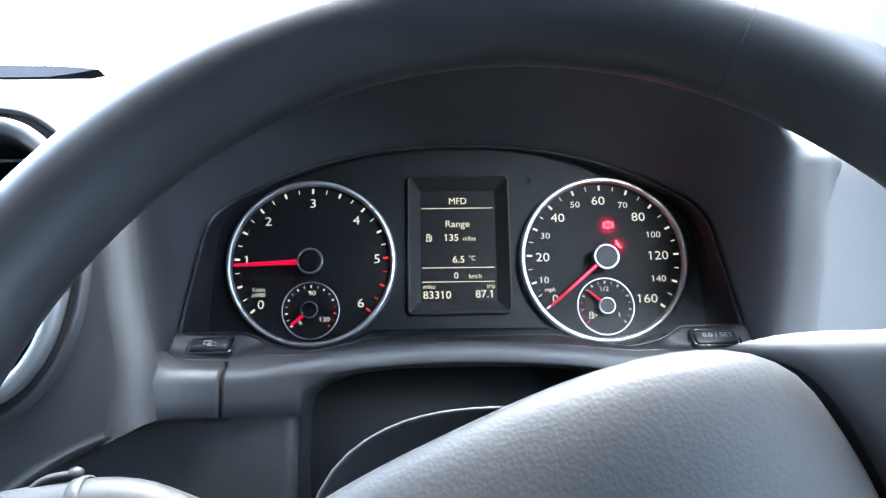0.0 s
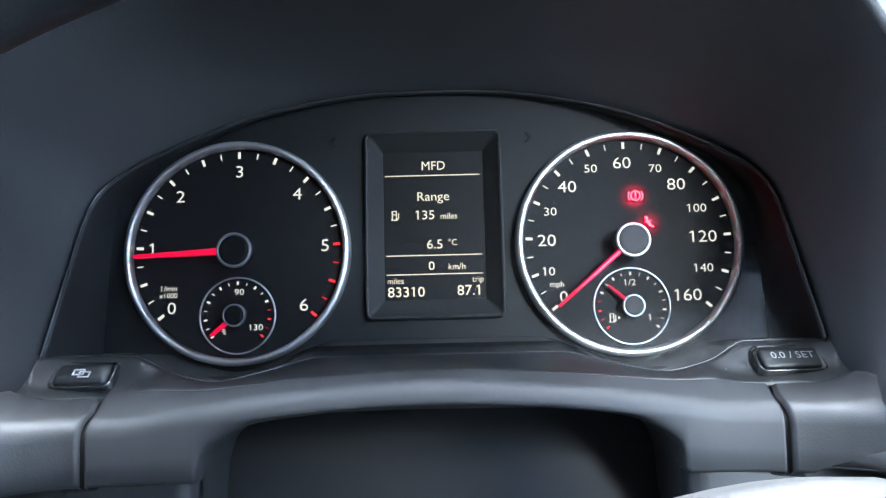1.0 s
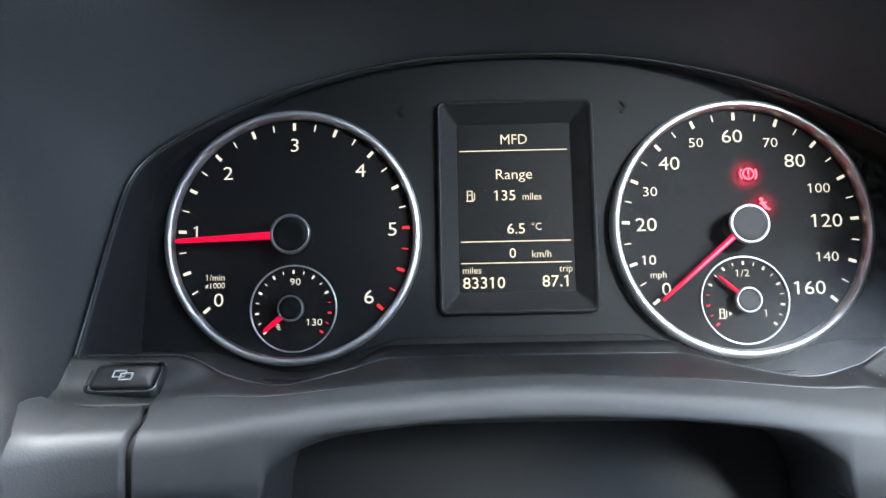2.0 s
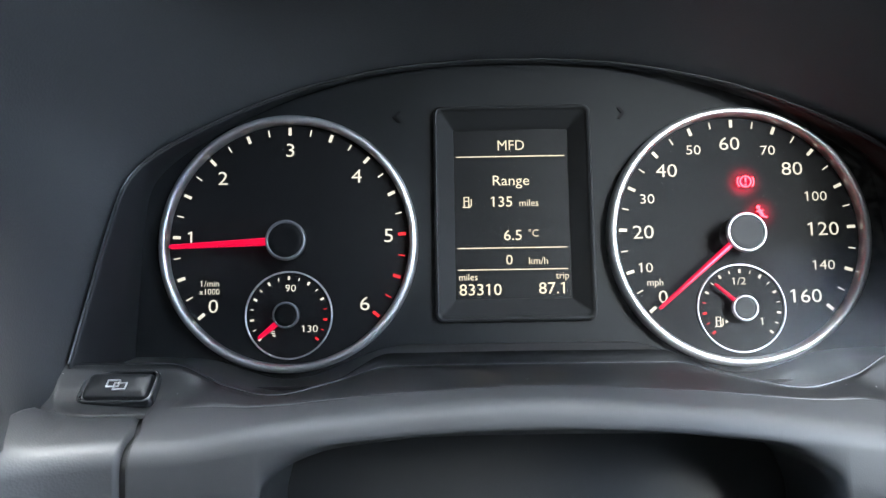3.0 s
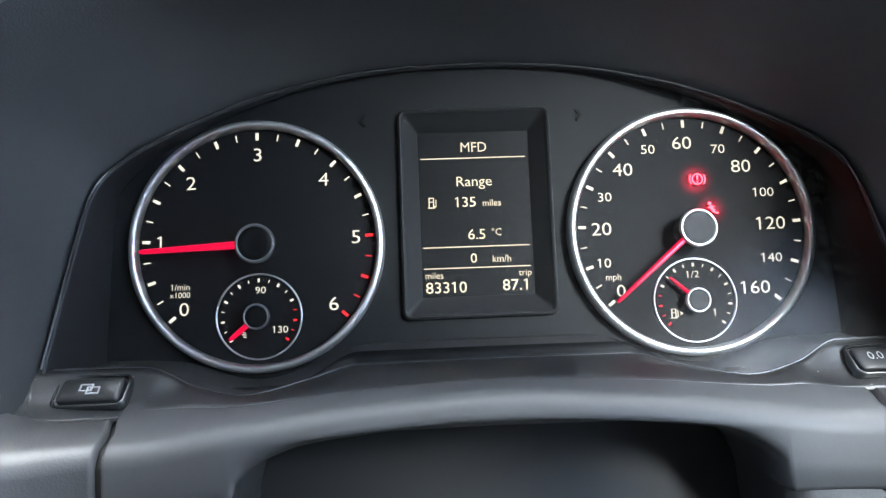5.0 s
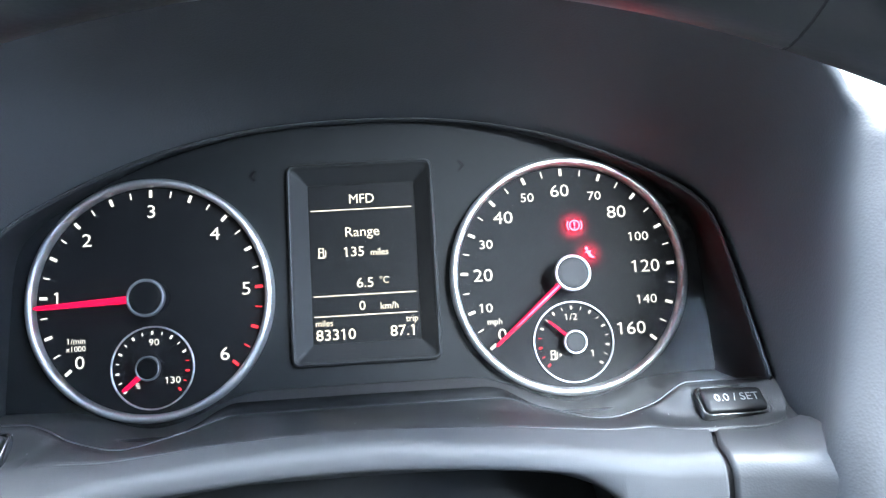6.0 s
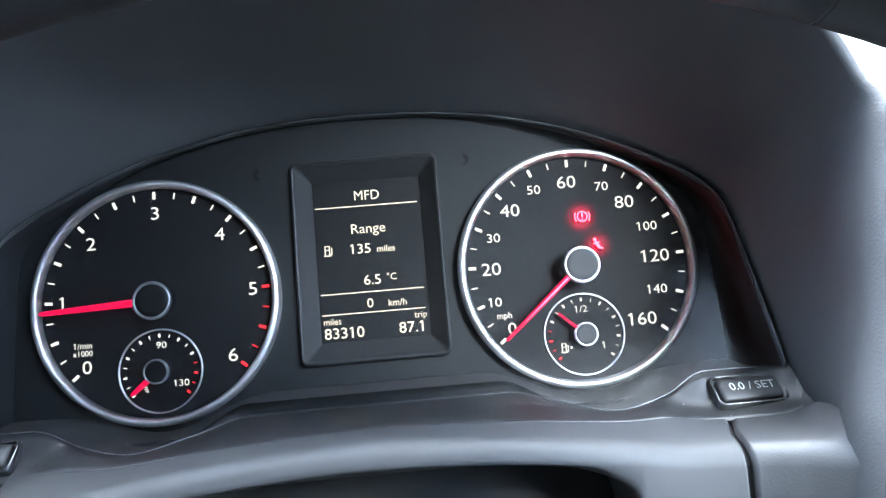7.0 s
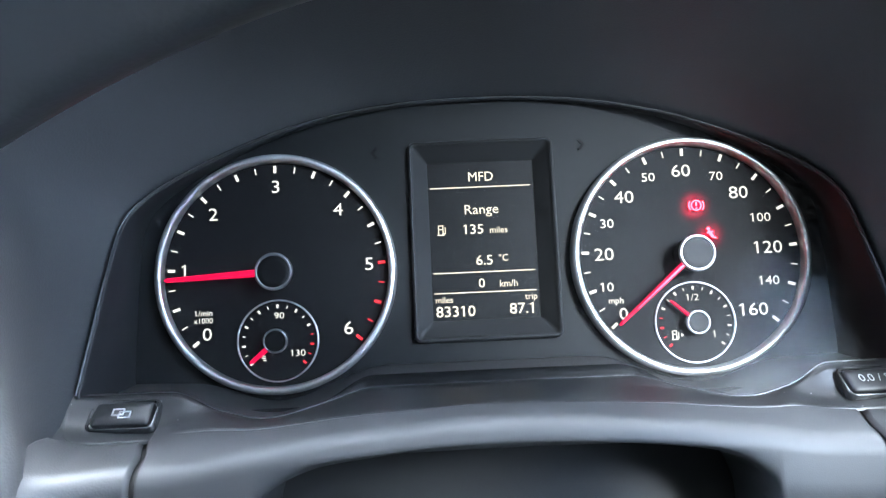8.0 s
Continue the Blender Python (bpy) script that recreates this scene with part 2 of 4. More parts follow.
def rounded(x0, x1, z0, z1, r, n=5):
    """A rectangle with round corners, as (x, z)."""
    out = []
    for cx, cz, start in ((x1 - r, z1 - r, 0), (x0 + r, z1 - r, 90), (x0 + r, z0 + r, 180), (x1 - r, z0 + r, 270)):
        out += [(cx + r * math.cos(radians(start + 90 * k / n)), cz + r * math.sin(radians(start + 90 * k / n))) for k in range(n + 1)]
    return out


def lettering(words, height, x, y, z, align="CENTER", wide=0.92, bold=0.0):
    """Words as a flat mesh that faces the driver, with capitals of that height, centred on z."""
    cu = bpy.data.curves.new("words", "FONT")
    cu.body, cu.size, cu.align_x, cu.align_y = words, height / 0.72, align, "BOTTOM_BASELINE"
    cu.resolution_u, cu.offset = 3, bold * height
    ob = new("words", cu)
    bpy.context.view_layer.update()
    me = bpy.data.meshes.new_from_object(ob.evaluated_get(bpy.context.evaluated_depsgraph_get()))
    bpy.data.objects.remove(ob)
    bpy.data.curves.remove(cu)
    if words[0].isdigit():
        flag_ones(me, height)
    me.transform(Matrix.Translation((x, y, z - height / 2)) @ Matrix.Rotation(radians(90), 4, "X") @ Matrix.Diagonal((wide, 1, 1, 1)))
    return me


def flag_ones(me, h):
    """Gives each plain stroke of a figure one the small slanted flag at its head."""
    bm = bmesh.new()
    bm.from_mesh(me)
    left = set(bm.verts)
    strokes = []
    while left:
        todo, island = [left.pop()], []
        while todo:
            p = todo.pop()
            island.append(p)
            for e in p.link_edges:
                q = e.other_vert(p)
                if q in left:
                    left.remove(q)
                    todo.append(q)
        xs, ys = [p.co.x for p in island], [p.co.y for p in island]
        if max(xs) - min(xs) < 0.22 * h and max(ys) - min(ys) > 0.8 * h:
            strokes.append((min(xs), max(ys)))
    for x0, y1 in strokes:
        bm.faces.new([bm.verts.new((x0 + dx * h, y1 + dy * h, 0)) for dx, dy in ((0.03, 0.0), (-0.17, -0.12), (-0.17, -0.23), (0.03, -0.12))])
    bm.to_mesh(me)
    bm.free()


def ease(x, a, b):
    t = min(max((x - a) / (b - a), 0), 1)
    return t * t * (3 - 2 * t)


def through_points(x, table):
    """A smooth value at x from a short table, without overshoot."""
    if x <= table[0][0]:
        return table[0][1]
    if x >= table[-1][0]:
        return table[-1][1]
    k = max(i for i in range(len(table) - 1) if table[i][0] <= x)
    slope = [(b[1] - a[1]) / (b[0] - a[0]) for a, b in zip(table, table[1:])]

    def tangent(i):
        if i == 0 or i == len(table) - 1 or slope[i - 1] * slope[i] <= 0:
            return 0.0
        return 2 * slope[i - 1] * slope[i] / (slope[i - 1] + slope[i])

    (a, va), (b, vb) = table[k], table[k + 1]
    h, t = b - a, (x - a) / (b - a)
    return (2 * t ** 3 - 3 * t * t + 1) * va + (t ** 3 - 2 * t * t + t) * h * tangent(k) + (3 * t * t - 2 * t ** 3) * vb + (t ** 3 - t * t) * h * tangent(k + 1)


# ---- the outline of the cluster and the mouth of its hood, from one lower corner over the top to the other ----
HALF_EDGE = [(-0.1565, -0.0585), (-0.1555, -0.036), (-0.1545, -0.013), (-0.1520, 0.009), (-0.1430, 0.0215), (-0.125, 0.0335), (-0.105, 0.0440),
             (-0.085, 0.0520), (-0.062, 0.0582), (-0.045, 0.0613), (-0.025, 0.0633)]
HALF_MOUTH = [(-0.1520, -0.091, -0.076), (-0.1605, -0.091, -0.043), (-0.1660, -0.091, -0.010), (-0.1710, -0.091, 0.018), (-0.1705, -0.0915, 0.033),
              (-0.1580, -0.095, 0.055), (-0.1435, -0.097, 0.0735), (-0.124, -0.100, 0.083), (-0.100, -0.104, 0.087), (-0.071, -0.110, 0.089), (-0.045, -0.114, 0.090)]


def lens_y(z):
    return -0.0265 + 0.39 * z


EDGE = smooth_line([(x, lens_y(z), z) for x, z in HALF_EDGE] + [(0, lens_y(0.064), 0.064)] + [(-x, lens_y(z), z) for x, z in HALF_EDGE[::-1]])
MOUTH = smooth_line(HALF_MOUTH + [(0, -0.117, 0.0905)] + [(-x, y, z) for x, y, z in HALF_MOUTH[::-1]])


FOOT_EDGE, FOOT_MOUTH = Vector((-0.1575, -0.050, -0.095)), Vector((-0.1500, -0.091, -0.1045))
mirror = Matrix.Diagonal((-1, 1, 1))
HOOD_EDGE = [FOOT_EDGE, FOOT_EDGE.lerp(EDGE[0], 0.5), *EDGE, (mirror @ FOOT_EDGE).lerp(EDGE[-1], 0.5), mirror @ FOOT_EDGE]
HOOD_MOUTH = [FOOT_MOUTH, FOOT_MOUTH.lerp(MOUTH[0], 0.5), *MOUTH, (mirror @ FOOT_MOUTH).lerp(MOUTH[-1], 0.5), mirror @ FOOT_MOUTH]


# ---- dashboard ----
dash = thing("dashboard", "dark grey grained plastic car dashboard with a deep arched instrument hood", "dashboard", kind="structure")


def outward(i, line=MOUTH):
    a, b = line[max(i - 1, 0)], line[min(i + 1, len(line) - 1)]
    d = Vector((b.x - a.x, 0, b.z - a.z)).normalized()
    return Vector((-d.z, 0, d.x))


def side_roll(z):
    """The hood's edge is blunt beside the dials and slimmer over the top."""
    return 0.014 - 0.0115 * ease(z, 0.020, 0.036)


rows = [[] for _ in range(32)]
for i, (e, m) in enumerate(zip(HOOD_EDGE, HOOD_MOUTH)):
    o, r = outward(i, HOOD_MOUTH), side_roll(m.z)
    start = e + Vector((0, 0.0022, 0)) + o * 0.0027
    line = [start.lerp(m, k / 10) + o * 0.004 * math.sin(math.pi * k / 10) for k in range(11)]
    for k in range(1, 15):
        a = math.pi * k / 14
        line.append(m + o * r * (1 - math.cos(a)) + Vector((0, -r * math.sin(a), 0)))
    last = line[-1]
    line += [last + Vector((0, d, (0.42 - 0.24 * ease(last.z, 0.02, 0.06)) * d)) for d in (0.02, 0.05, 0.09, 0.14, 0.2, 0.27, 0.35)]
    for p in line:  # the foot slopes down outwards into the lower edge of the dashboard
        p.z -= 0.50 * max(abs(p.x) - 0.150, 0) * ease(-p.z, 0.085, 0.104) * (p.y < -0.08)
    for row, p in zip(rows, line):
        row.append(p)
part("instrument_hood", loft(rows), HOOD, dash, "matt dark grained hood arched over the dials")


def shoulder(side, far):
    """The dashboard beside the hood: an upright front that rolls over into the top."""
    front = [(-0.105, -0.06), (-0.105, -0.01), (-0.103, 0.014), (-0.094, 0.032), (-0.070, 0.047), (0.0, 0.083), (0.1, 0.137), (0.25, 0.220), (0.5, 0.355)]
    line = [(p.x, p.y) for p in smooth_line([(y, z, 0) for y, z in front], 7)]
    foot = [(m.z, -m.x + 0.0138) for m in HOOD_MOUTH[:24] if m.z < 0.03] + [(0.06, 0.160)]
    rows = []
    for k in range(91):
        out = []
        x = 0.165 + (far - 0.165) * (k / 90) ** 1.5
        low = through_points(x, [(0.150, -0.105), (0.166, -0.1120), (0.185, -0.1205), (0.212, -0.138), (0.26, -0.19), (0.34, -0.26), (0.5, -0.30)])
        row = [(-0.075, low + 0.002), (-0.099, low), (-0.105, low + 0.002)]
        row += [(-0.105 + 0.012 * ease(-z, 0.08, 0.25), z) for z in (low + (-0.06 - low) * j / 18 for j in range(1, 18))] + line
        for y, z in row:
            inner = through_points(z, foot)
            px = inner + (far - inner) * (k / 90) ** 1.5
            if side < 0 and z < 0.04:  # the well behind the air outlets
                q = abs((px - 0.237) / 0.044) ** 2.6 + abs((z + 0.028) / 0.060) ** 2.6
                y += 0.05 * (1 - ease(q, 0.75, 1.0))
            out.append((side * px, y, z))
        rows.append(out)
    return loft(rows)


part("top_pad", loft([[(x, y, z - 0.004) for x in [-0.21 + 0.42 * k / 12 for k in range(13)]] for y, z in ((0.03, 0.0985), (0.1, 0.137), (0.25, 0.220), (0.5, 0.355))]), DASH, dash)
part("side_panel", shoulder(-1, 0.95), DASH, dash)
part("side_panel", shoulder(1, 0.42), DASH, dash)

# the shelf under the dials, the bridge over the steering column and its end caps
BACK_Y = [(0.0, -0.030), (0.052, -0.030), (0.070, -0.040), (0.090, -0.049), (0.112, -0.046), (0.126, -0.045), (0.16, -0.048), (0.2, -0.060)]
BACK_Z = [(0.0, -0.0620), (0.052, -0.0622), (0.070, -0.0665), (0.090, -0.0702), (0.108, -0.0668), (0.126, -0.0592), (0.16, -0.0590), (0.2, -0.0590)]
FRONT_Y = [(0.0, -0.076), (0.10, -0.077), (0.125, -0.080), (0.140, -0.0860), (0.150, -0.0930), (0.156, -0.0985), (0.162, -0.1018), (0.167, -0.1022), (0.173, -0.0980)]
FRONT_Z = [(0.0, -0.0692), (0.050, -0.0720), (0.125, -0.0790), (0.17, -0.0795)]
UNDER_Z = [(0.0, -0.0803), (0.036, -0.0806), (0.050, -0.0818), (0.0655, -0.0838), (0.0745, -0.0866), (0.0825, -0.0908), (0.0868, -0.0955), (0.0882, -0.1045), (0.135, -0.1045), (0.150, -0.1048), (0.170, -0.109), (0.2, -0.115)]
ARCH_X = 0.0027
# the seam between the button panel and the bridge, and how far the panel stands proud of it
SEAM_Y = [(0.0, -0.0585), (0.12, -0.0580), (0.136, -0.0595), (0.147, -0.0622), (0.152, -0.0620), (0.1565, -0.0598), (0.1592, -0.0560), (0.1605, -0.0490)]
SEAM_H = [(0.0, 0.0001), (0.045, 0.00015), (0.10, 0.0005), (0.16, 0.0006)]


def shelf_edge(x):
    return Vector((x, through_points(abs(x), FRONT_Y), through_points(abs(x), FRONT_Z)))


def shelf_back(x):
    q = abs(x - 0.003 * (1 - ease(abs(x), 0.11, 0.14)))
    return Vector((x, through_points(q, BACK_Y), through_points(q, BACK_Z)))


def shelf_line(x):
    """The shelf's fall from the lens to where the bridge rolls over."""
    a, end = shelf_back(x), shelf_edge(x) + Vector((0, 0.0095, 0.0004))
    mid = a.lerp(end, 0.28) + Vector((0, 0, -0.0078)) * ease(abs(x), 0.104, 0.128)
    return smooth_line([a, mid, end], 10)


def shelf_at(line, y):
    for p, q in zip(line, line[1:]):
        if q.y <= y <= p.y:
            return p.lerp(q, (p.y - y) / (p.y - q.y))
    return line[0].copy() if y > line[0].y else line[-1].copy()


rows = [[] for _ in range(16)]
for k in range(221):
    x = -0.1603 + 0.3206 * k / 220
    curve = shelf_line(x)
    a, h = curve[0], through_points(abs(x), SEAM_H)
    seam = min(through_points(abs(x), SEAM_Y), a.y - 0.0012)
    line = [a + Vector((0, 0.004, -0.004)), a + Vector((0, 0.0008, -0.0002)), a]
    for j in range(1, 10):
        t = j / 9
        line.append(shelf_at(curve, a.y + (seam + 0.0007 - a.y) * t) + Vector((0, 0, h * min(1, 3 * t))))
    foot = shelf_at(curve, seam)
    line += [foot + Vector((0, 0.0003, 0.92 * h)), foot + Vector((0, 0.0001, 0.65 * h)), foot + Vector((0, 0, 0.2 * h)), foot + Vector((0, -0.0001, -0.0008))]
    for row, p in zip(rows, line):
        row.append(p)
part("instrument_shelf", loft(rows), TRAY, dash, "worn dark plastic button panel below the dials")


part("lens_bead", tube([shelf_back(-0.1545 + 0.309 * k / 120) + Vector((0, 0.0002, 0.0001)) for k in range(121)], 0.00038, 6), TRIM, dash, "thin worn edge below the lens")
lip = []
for k in range(101):
    x = -0.070 + 0.140 * k / 100
    low, rise = shelf_back(x) + Vector((0, 0.0004, 0.0002)), 0.0042 * (1 - ease(abs(x), 0.050, 0.070)) + 0.0002
    lip.append([low, low + Vector((0, 0.0003, 0.4 * rise)), low + Vector((0, 0.0010, rise)), low + Vector((0, 0.0030, rise))])
part("lens_lip", loft(lip), LIP, dash, "dusty dark lip along the lens foot")
def bridge_line(x):
    """The beam's section: a top that runs on under the seam, a rolled edge, an upright front and a turned-in foot."""
    r, curve, e, under = 0.0085, shelf_line(x), shelf_edge(x), through_points(abs(x - ARCH_X), UNDER_Z)
    start = curve[0].y if abs(x) > 0.150 else min(curve[0].y - 0.001, through_points(abs(x), SEAM_Y) + 0.006)
    fall = (curve[-1] - curve[-2]).normalized()
    a0 = math.atan2(-fall.z, -fall.y)
    end = curve[-1] + fall * (0.0095 - r * (1 - math.sin(a0))) / math.cos(a0)
    line = [shelf_at(curve, start + (curve[-1].y - start) * j / 6) for j in range(7)]
    centre = end + r * Vector((0, math.sin(a0), -math.cos(a0)))
    for j in range(9):
        b = a0 + (math.pi / 2 - a0) * j / 8
        line.append(centre + r * Vector((0, -math.sin(b), math.cos(b))))
    low = Vector((x, e.y + 0.001, under))
    line.append(line[-1].lerp(low, 0.5))
    return line + [low + Vector((0, 0, 0.0015)), low + Vector((0, 0.0015, 0)), low + Vector((0, 0.012, 0)), low + Vector((0, 0.03, 0.003))]


def bridge(x0, x1, n, inset=0.0):
    rows = [[] for _ in range(21)]
    for k in range(n + 1):
        x = x0 + (x1 - x0) * k / n
        line = bridge_line(x)
        for p in line:  # the joints lean outwards where the top falls away
            p.x += math.copysign(0.0040, x) * ease(p.y, -0.073, -0.058) * ease(abs(x), 0.10, 0.1250) * (1 - ease(abs(x), 0.14, 0.16))
        rise = 0.012 * (1 - math.sqrt(1 - min(max(abs(x) - 0.1455, 0) / 0.012, 0.88) ** 2)) * (1 - ease(abs(x), 0.1560, 0.1610))
        if rise:  # a soft hollow where the hood's side runs down into the beam's end
            for p, a, b in [(p, line[max(i - 1, 0)].copy(), line[min(i + 1, 20)].copy()) for i, p in enumerate(line[:18])]:
                out = Vector((0, b.z - a.z, a.y - b.y)).normalized()
                p += out * rise * ease(-p.y, 0.060, 0.072) * (1 - (0.75 + 0.25 * ease(abs(x), 0.154, 0.160)) * ease(-out.y, 0.2, 0.95))
        line = [p + Vector((0, inset, -0.6 * inset)) for p in line]
        if k in (0, n):  # turned-in ends beside the joints
            line = [p + Vector((0, 0.0018, -0.0012)) for p in line]
        for row, p in zip(rows, line):
            row.append(p)
    return loft(rows)


xs_joint = 0.1255
part("column_bridge", bridge(-xs_joint + 0.0020, xs_joint - 0.0008, 320), BRIDGE, dash, "smooth satin grey bridge arched over the steering column")
for s in (-1, 1):
    part("joint_gap", bridge(s * xs_joint - 0.006, s * xs_joint + 0.006, 8, 0.0032), GAP, dash)
part("end_cap", bridge(-0.1735, -xs_joint + 0.0004, 60), DASH, dash)
part("end_cap", bridge(xs_joint + 0.0008, 0.1735, 60), DASH, dash)


def lower_panel(side):
    rows, edge = [], ARCH_X + side * 0.0890
    for k in range(24):
        z = -0.100 - 0.30 * k / 23
        y = -0.074 + 0.05 * ease(-z, 0.12, 0.4)
        row = [(edge + side * 0.001, y + 0.06, z), (edge + side * 0.0002, y + 0.02, z)]
        row += [(edge + side * 0.007 * (1 - math.cos(a)), y + 0.007 * (1 - math.sin(a)), z) for a in (radians(15 * j) for j in range(7))]
        row += [(side * x, y, z) for x in (0.11, 0.14, 0.18, 0.24, 0.32, 0.42)]
        rows.append(row)
    return loft(rows)


part("lower_panel", lower_panel(-1), DASH, dash)
part("lower_panel", lower_panel(1), DASH, dash)
tunnel = []
for y in (-0.066, -0.05, -0.02, 0.03, 0.10):
    row = [(ARCH_X - 0.0880 + 0.02 * (y + 0.066), y, -0.40 + 0.02 * k) for k in range(15)]
    row += [(ARCH_X + x, y, through_points(abs(x), UNDER_Z) + 0.0005) for x in [-0.088 + 0.176 * k / 120 for k in range(121)]]
    row += [(ARCH_X + 0.0880 - 0.02 * (y + 0.066), y, -0.12 - 0.02 * k) for k in range(15)]
    tunnel.append(row)
part("column_cavity", loft(tunnel), DASH, dash, "dark hollow round the steering column")
part("cavity_back", loft([[(x, y, z) for x in [-0.11 + 0.22 * k / 8 for k in range(9)]] for y, z in ((-0.020, -0.070), (-0.024, -0.085), (-0.034, -0.100), (-0.042, -0.130), (0.0, -0.30), (0.036, -0.42))]), SHROUD, dash, "sloped trim behind the steering column", thick=-0.003)
# unseen slab, added to stop light coming up into the hollow
part("cavity_light_stop", slab(-0.10, 0.11, -0.07, 0.036, -0.33, -0.32), DASH, dash)

# ---- instrument cluster ----
cluster = thing("instrument_cluster", "lit car instrument cluster with two round dials and a screen", "instrument cluster")
DIAL_Z, DIAL_R = -0.012, 0.0476

# the back plate, cut where the tray meets it
low_line = []
for k in range(81):
    x = -0.158 + 0.316 * k / 80
    low_line.append((x, through_points(abs(x), [(0, -0.0555), (0.045, -0.0555), (0.094, -0.0690), (0.130, -0.0600), (0.16, -0.0590)])))
top_line = [(p.x * 1.012, p.z + 0.0015) for p in EDGE[1:-1]]


def holed(outer, inner, y):
    """A flat sheet with one hole in it."""
    bm = bmesh.new()
    for line in (outer, inner):
        vs = [bm.verts.new((x, y, z)) for x, z in line]
        for i in range(len(vs)):
            bm.edges.new((vs[i], vs[(i + 1) % len(vs)]))
    bmesh.ops.triangle_fill(bm, use_beauty=True, use_dissolve=False, edges=bm.edges)
    return bm


part("face_plate", holed(low_line + top_line[::-1], rounded(-0.0318, 0.0338, -0.0458, 0.0448, 0.0028), 0.0015), PLATE, cluster, "matt charcoal plate round the dials", smooth=False, thick=0.002)
tray_rows = []
for k, (x, z) in enumerate(low_line):
    b = shelf_back(x) + Vector((0, 0, -0.0005))
    a = Vector((x, 0.003, z))
    tray_rows.append([a.lerp(b, t) - Vector((0, 0, 0.002 * math.sin(math.pi * t))) for t in (0, 0.1, 0.25, 0.4, 0.55, 0.7, 0.85, 1)])
part("tray", loft(tray_rows), TRAY_GLOSS, cluster, "glossy dark tray below the dials")
foot_drop = Vector((0, 0.002, -0.012))
WALL = [EDGE[0] + foot_drop, *EDGE, EDGE[-1] + foot_drop]
wall_rows = [[(p.x * 1.012, 0.004, p.z + 0.0015) for p in WALL], [p + Vector((0, 0.0012, 0)) for p in WALL], [p + outward(i, WALL) * 0.0012 for i, p in enumerate(WALL)],
             [p + outward(i, WALL) * 0.0024 + Vector((0, 0.0014, 0)) for i, p in enumerate(WALL)], [p + outward(i, WALL) * 0.0028 + Vector((0, 0.014, 0)) for i, p in enumerate(WALL)]]
part("side_wall", loft(wall_rows), WALL_GREY, cluster, "dark surround with a polished edge")

part("lens_edge", tube([p + outward(i, EDGE) * 0.0012 + Vector((0, -0.0002, 0)) for i, p in enumerate(EDGE)], 0.0007, 8), POLISHED, cluster, "polished edge round the lens")

lens_rows = []
for k in range(97):
    x = -0.1540 + 0.308 * k / 96
    tops = [p for p in EDGE if p.z > 0.0]
    a = max((p for p in tops if p.x <= x), key=lambda p: p.x, default=tops[0])
    b = min((p for p in tops if p.x > x), key=lambda p: p.x, default=tops[-1])
    top = a.lerp(b, (x - a.x) / (b.x - a.x) if b.x > a.x else 0)
    foot = through_points(abs(x), [(0, -0.0645), (0.05, -0.0645), (0.094, -0.0700), (0.128, -0.0600), (0.16, -0.0595)])
    lens_rows.append([Vector((x, lens_y(top.z) + 0.0008, top.z)).lerp(Vector((x, lens_y(foot) + 0.0008, foot)), t) for t in (0, 0.2, 0.4, 0.6, 0.8, 1)])
lens = part("clear_lens", loft(lens_rows), LENS, cluster, "clear scuffed plastic lens over the dials")
lens.visible_shadow = False


def bar_mesh(length, width, depth=0.0003):
    bm = slab(-length / 2, length / 2, -depth, 0, -width / 2, width / 2)
    me = bpy.data.meshes.new("bar")
    bm.to_mesh(me)
    bm.free()
    return me


def ticks(face, cx, cz, radius, count, long, broad, thin, red, red_paint=LIT_RED):
    """Bars round a scale of 260 degrees, broad and thin by turns."""
    meshes = {}
    for k in range(count + 1):
        key = (k % 2, k in red)
        if key not in meshes:
            meshes[key] = bar_mesh(long * (0.86 if k % 2 else 1), thin if k % 2 else broad)
            meshes[key].materials.append(red_paint if key[1] else LIT_WHITE)
        a = 220 - 260 * k / count
        ob = put("tick_mark", meshes[key], LIT_WHITE, face, smooth=False)
        ob.matrix_basis = Matrix.Translation((cx + radius * math.cos(radians(a)), -0.0004, cz + radius * math.sin(radians(a)))) @ Matrix.Rotation(-radians(a), 4, "Y")


def needle(face, cx, cz, angle, y, r0, r1, w0, w1, name="needle"):
    a = radians(angle)
    d, s = Vector((math.cos(a), 0, math.sin(a))), Vector((-math.sin(a), 0, math.cos(a)))
    c = Vector((cx, y, cz))
    rows = []
    for r, w, h in ((r0, w0, 0.0), (r0, w0, 0.0018), (r1 - 0.001, w1, 0.0014), (r1, w1 * 0.5, 0.0010), (r1, w1 * 0.5, 0)):
        h2 = Vector((0, -h, 0))
        rows.append([c + d * r - s * w / 2, c + d * r - s * w * 0.32 + h2, c + d * r + s * w * 0.32 + h2, c + d * r + s * w / 2])
    part(name, loft(rows), NEEDLE, face, "glowing red needle", smooth=False)


def hub(face, cx, cz, r, height, cap, ring):
    part("hub_cap", lathe([(0.0001, -height), (r * 0.55, -height), (r * 0.84, -height - 0.0002), (r * 0.9, -height + 0.0006), (r * 0.9, 0)], cx, cz, 48), cap, face)
    part("hub_ring", lathe([(r * 0.84, -height + 0.0002), (r * 0.87, -height - 0.0007), (r * 0.95, -height - 0.0008), (r, -height - 0.0001), (r, -height + 0.0012), (r * 0.88, -height + 0.0012)],
                           cx, cz, 64), ring, face, "thin bright metal ring")


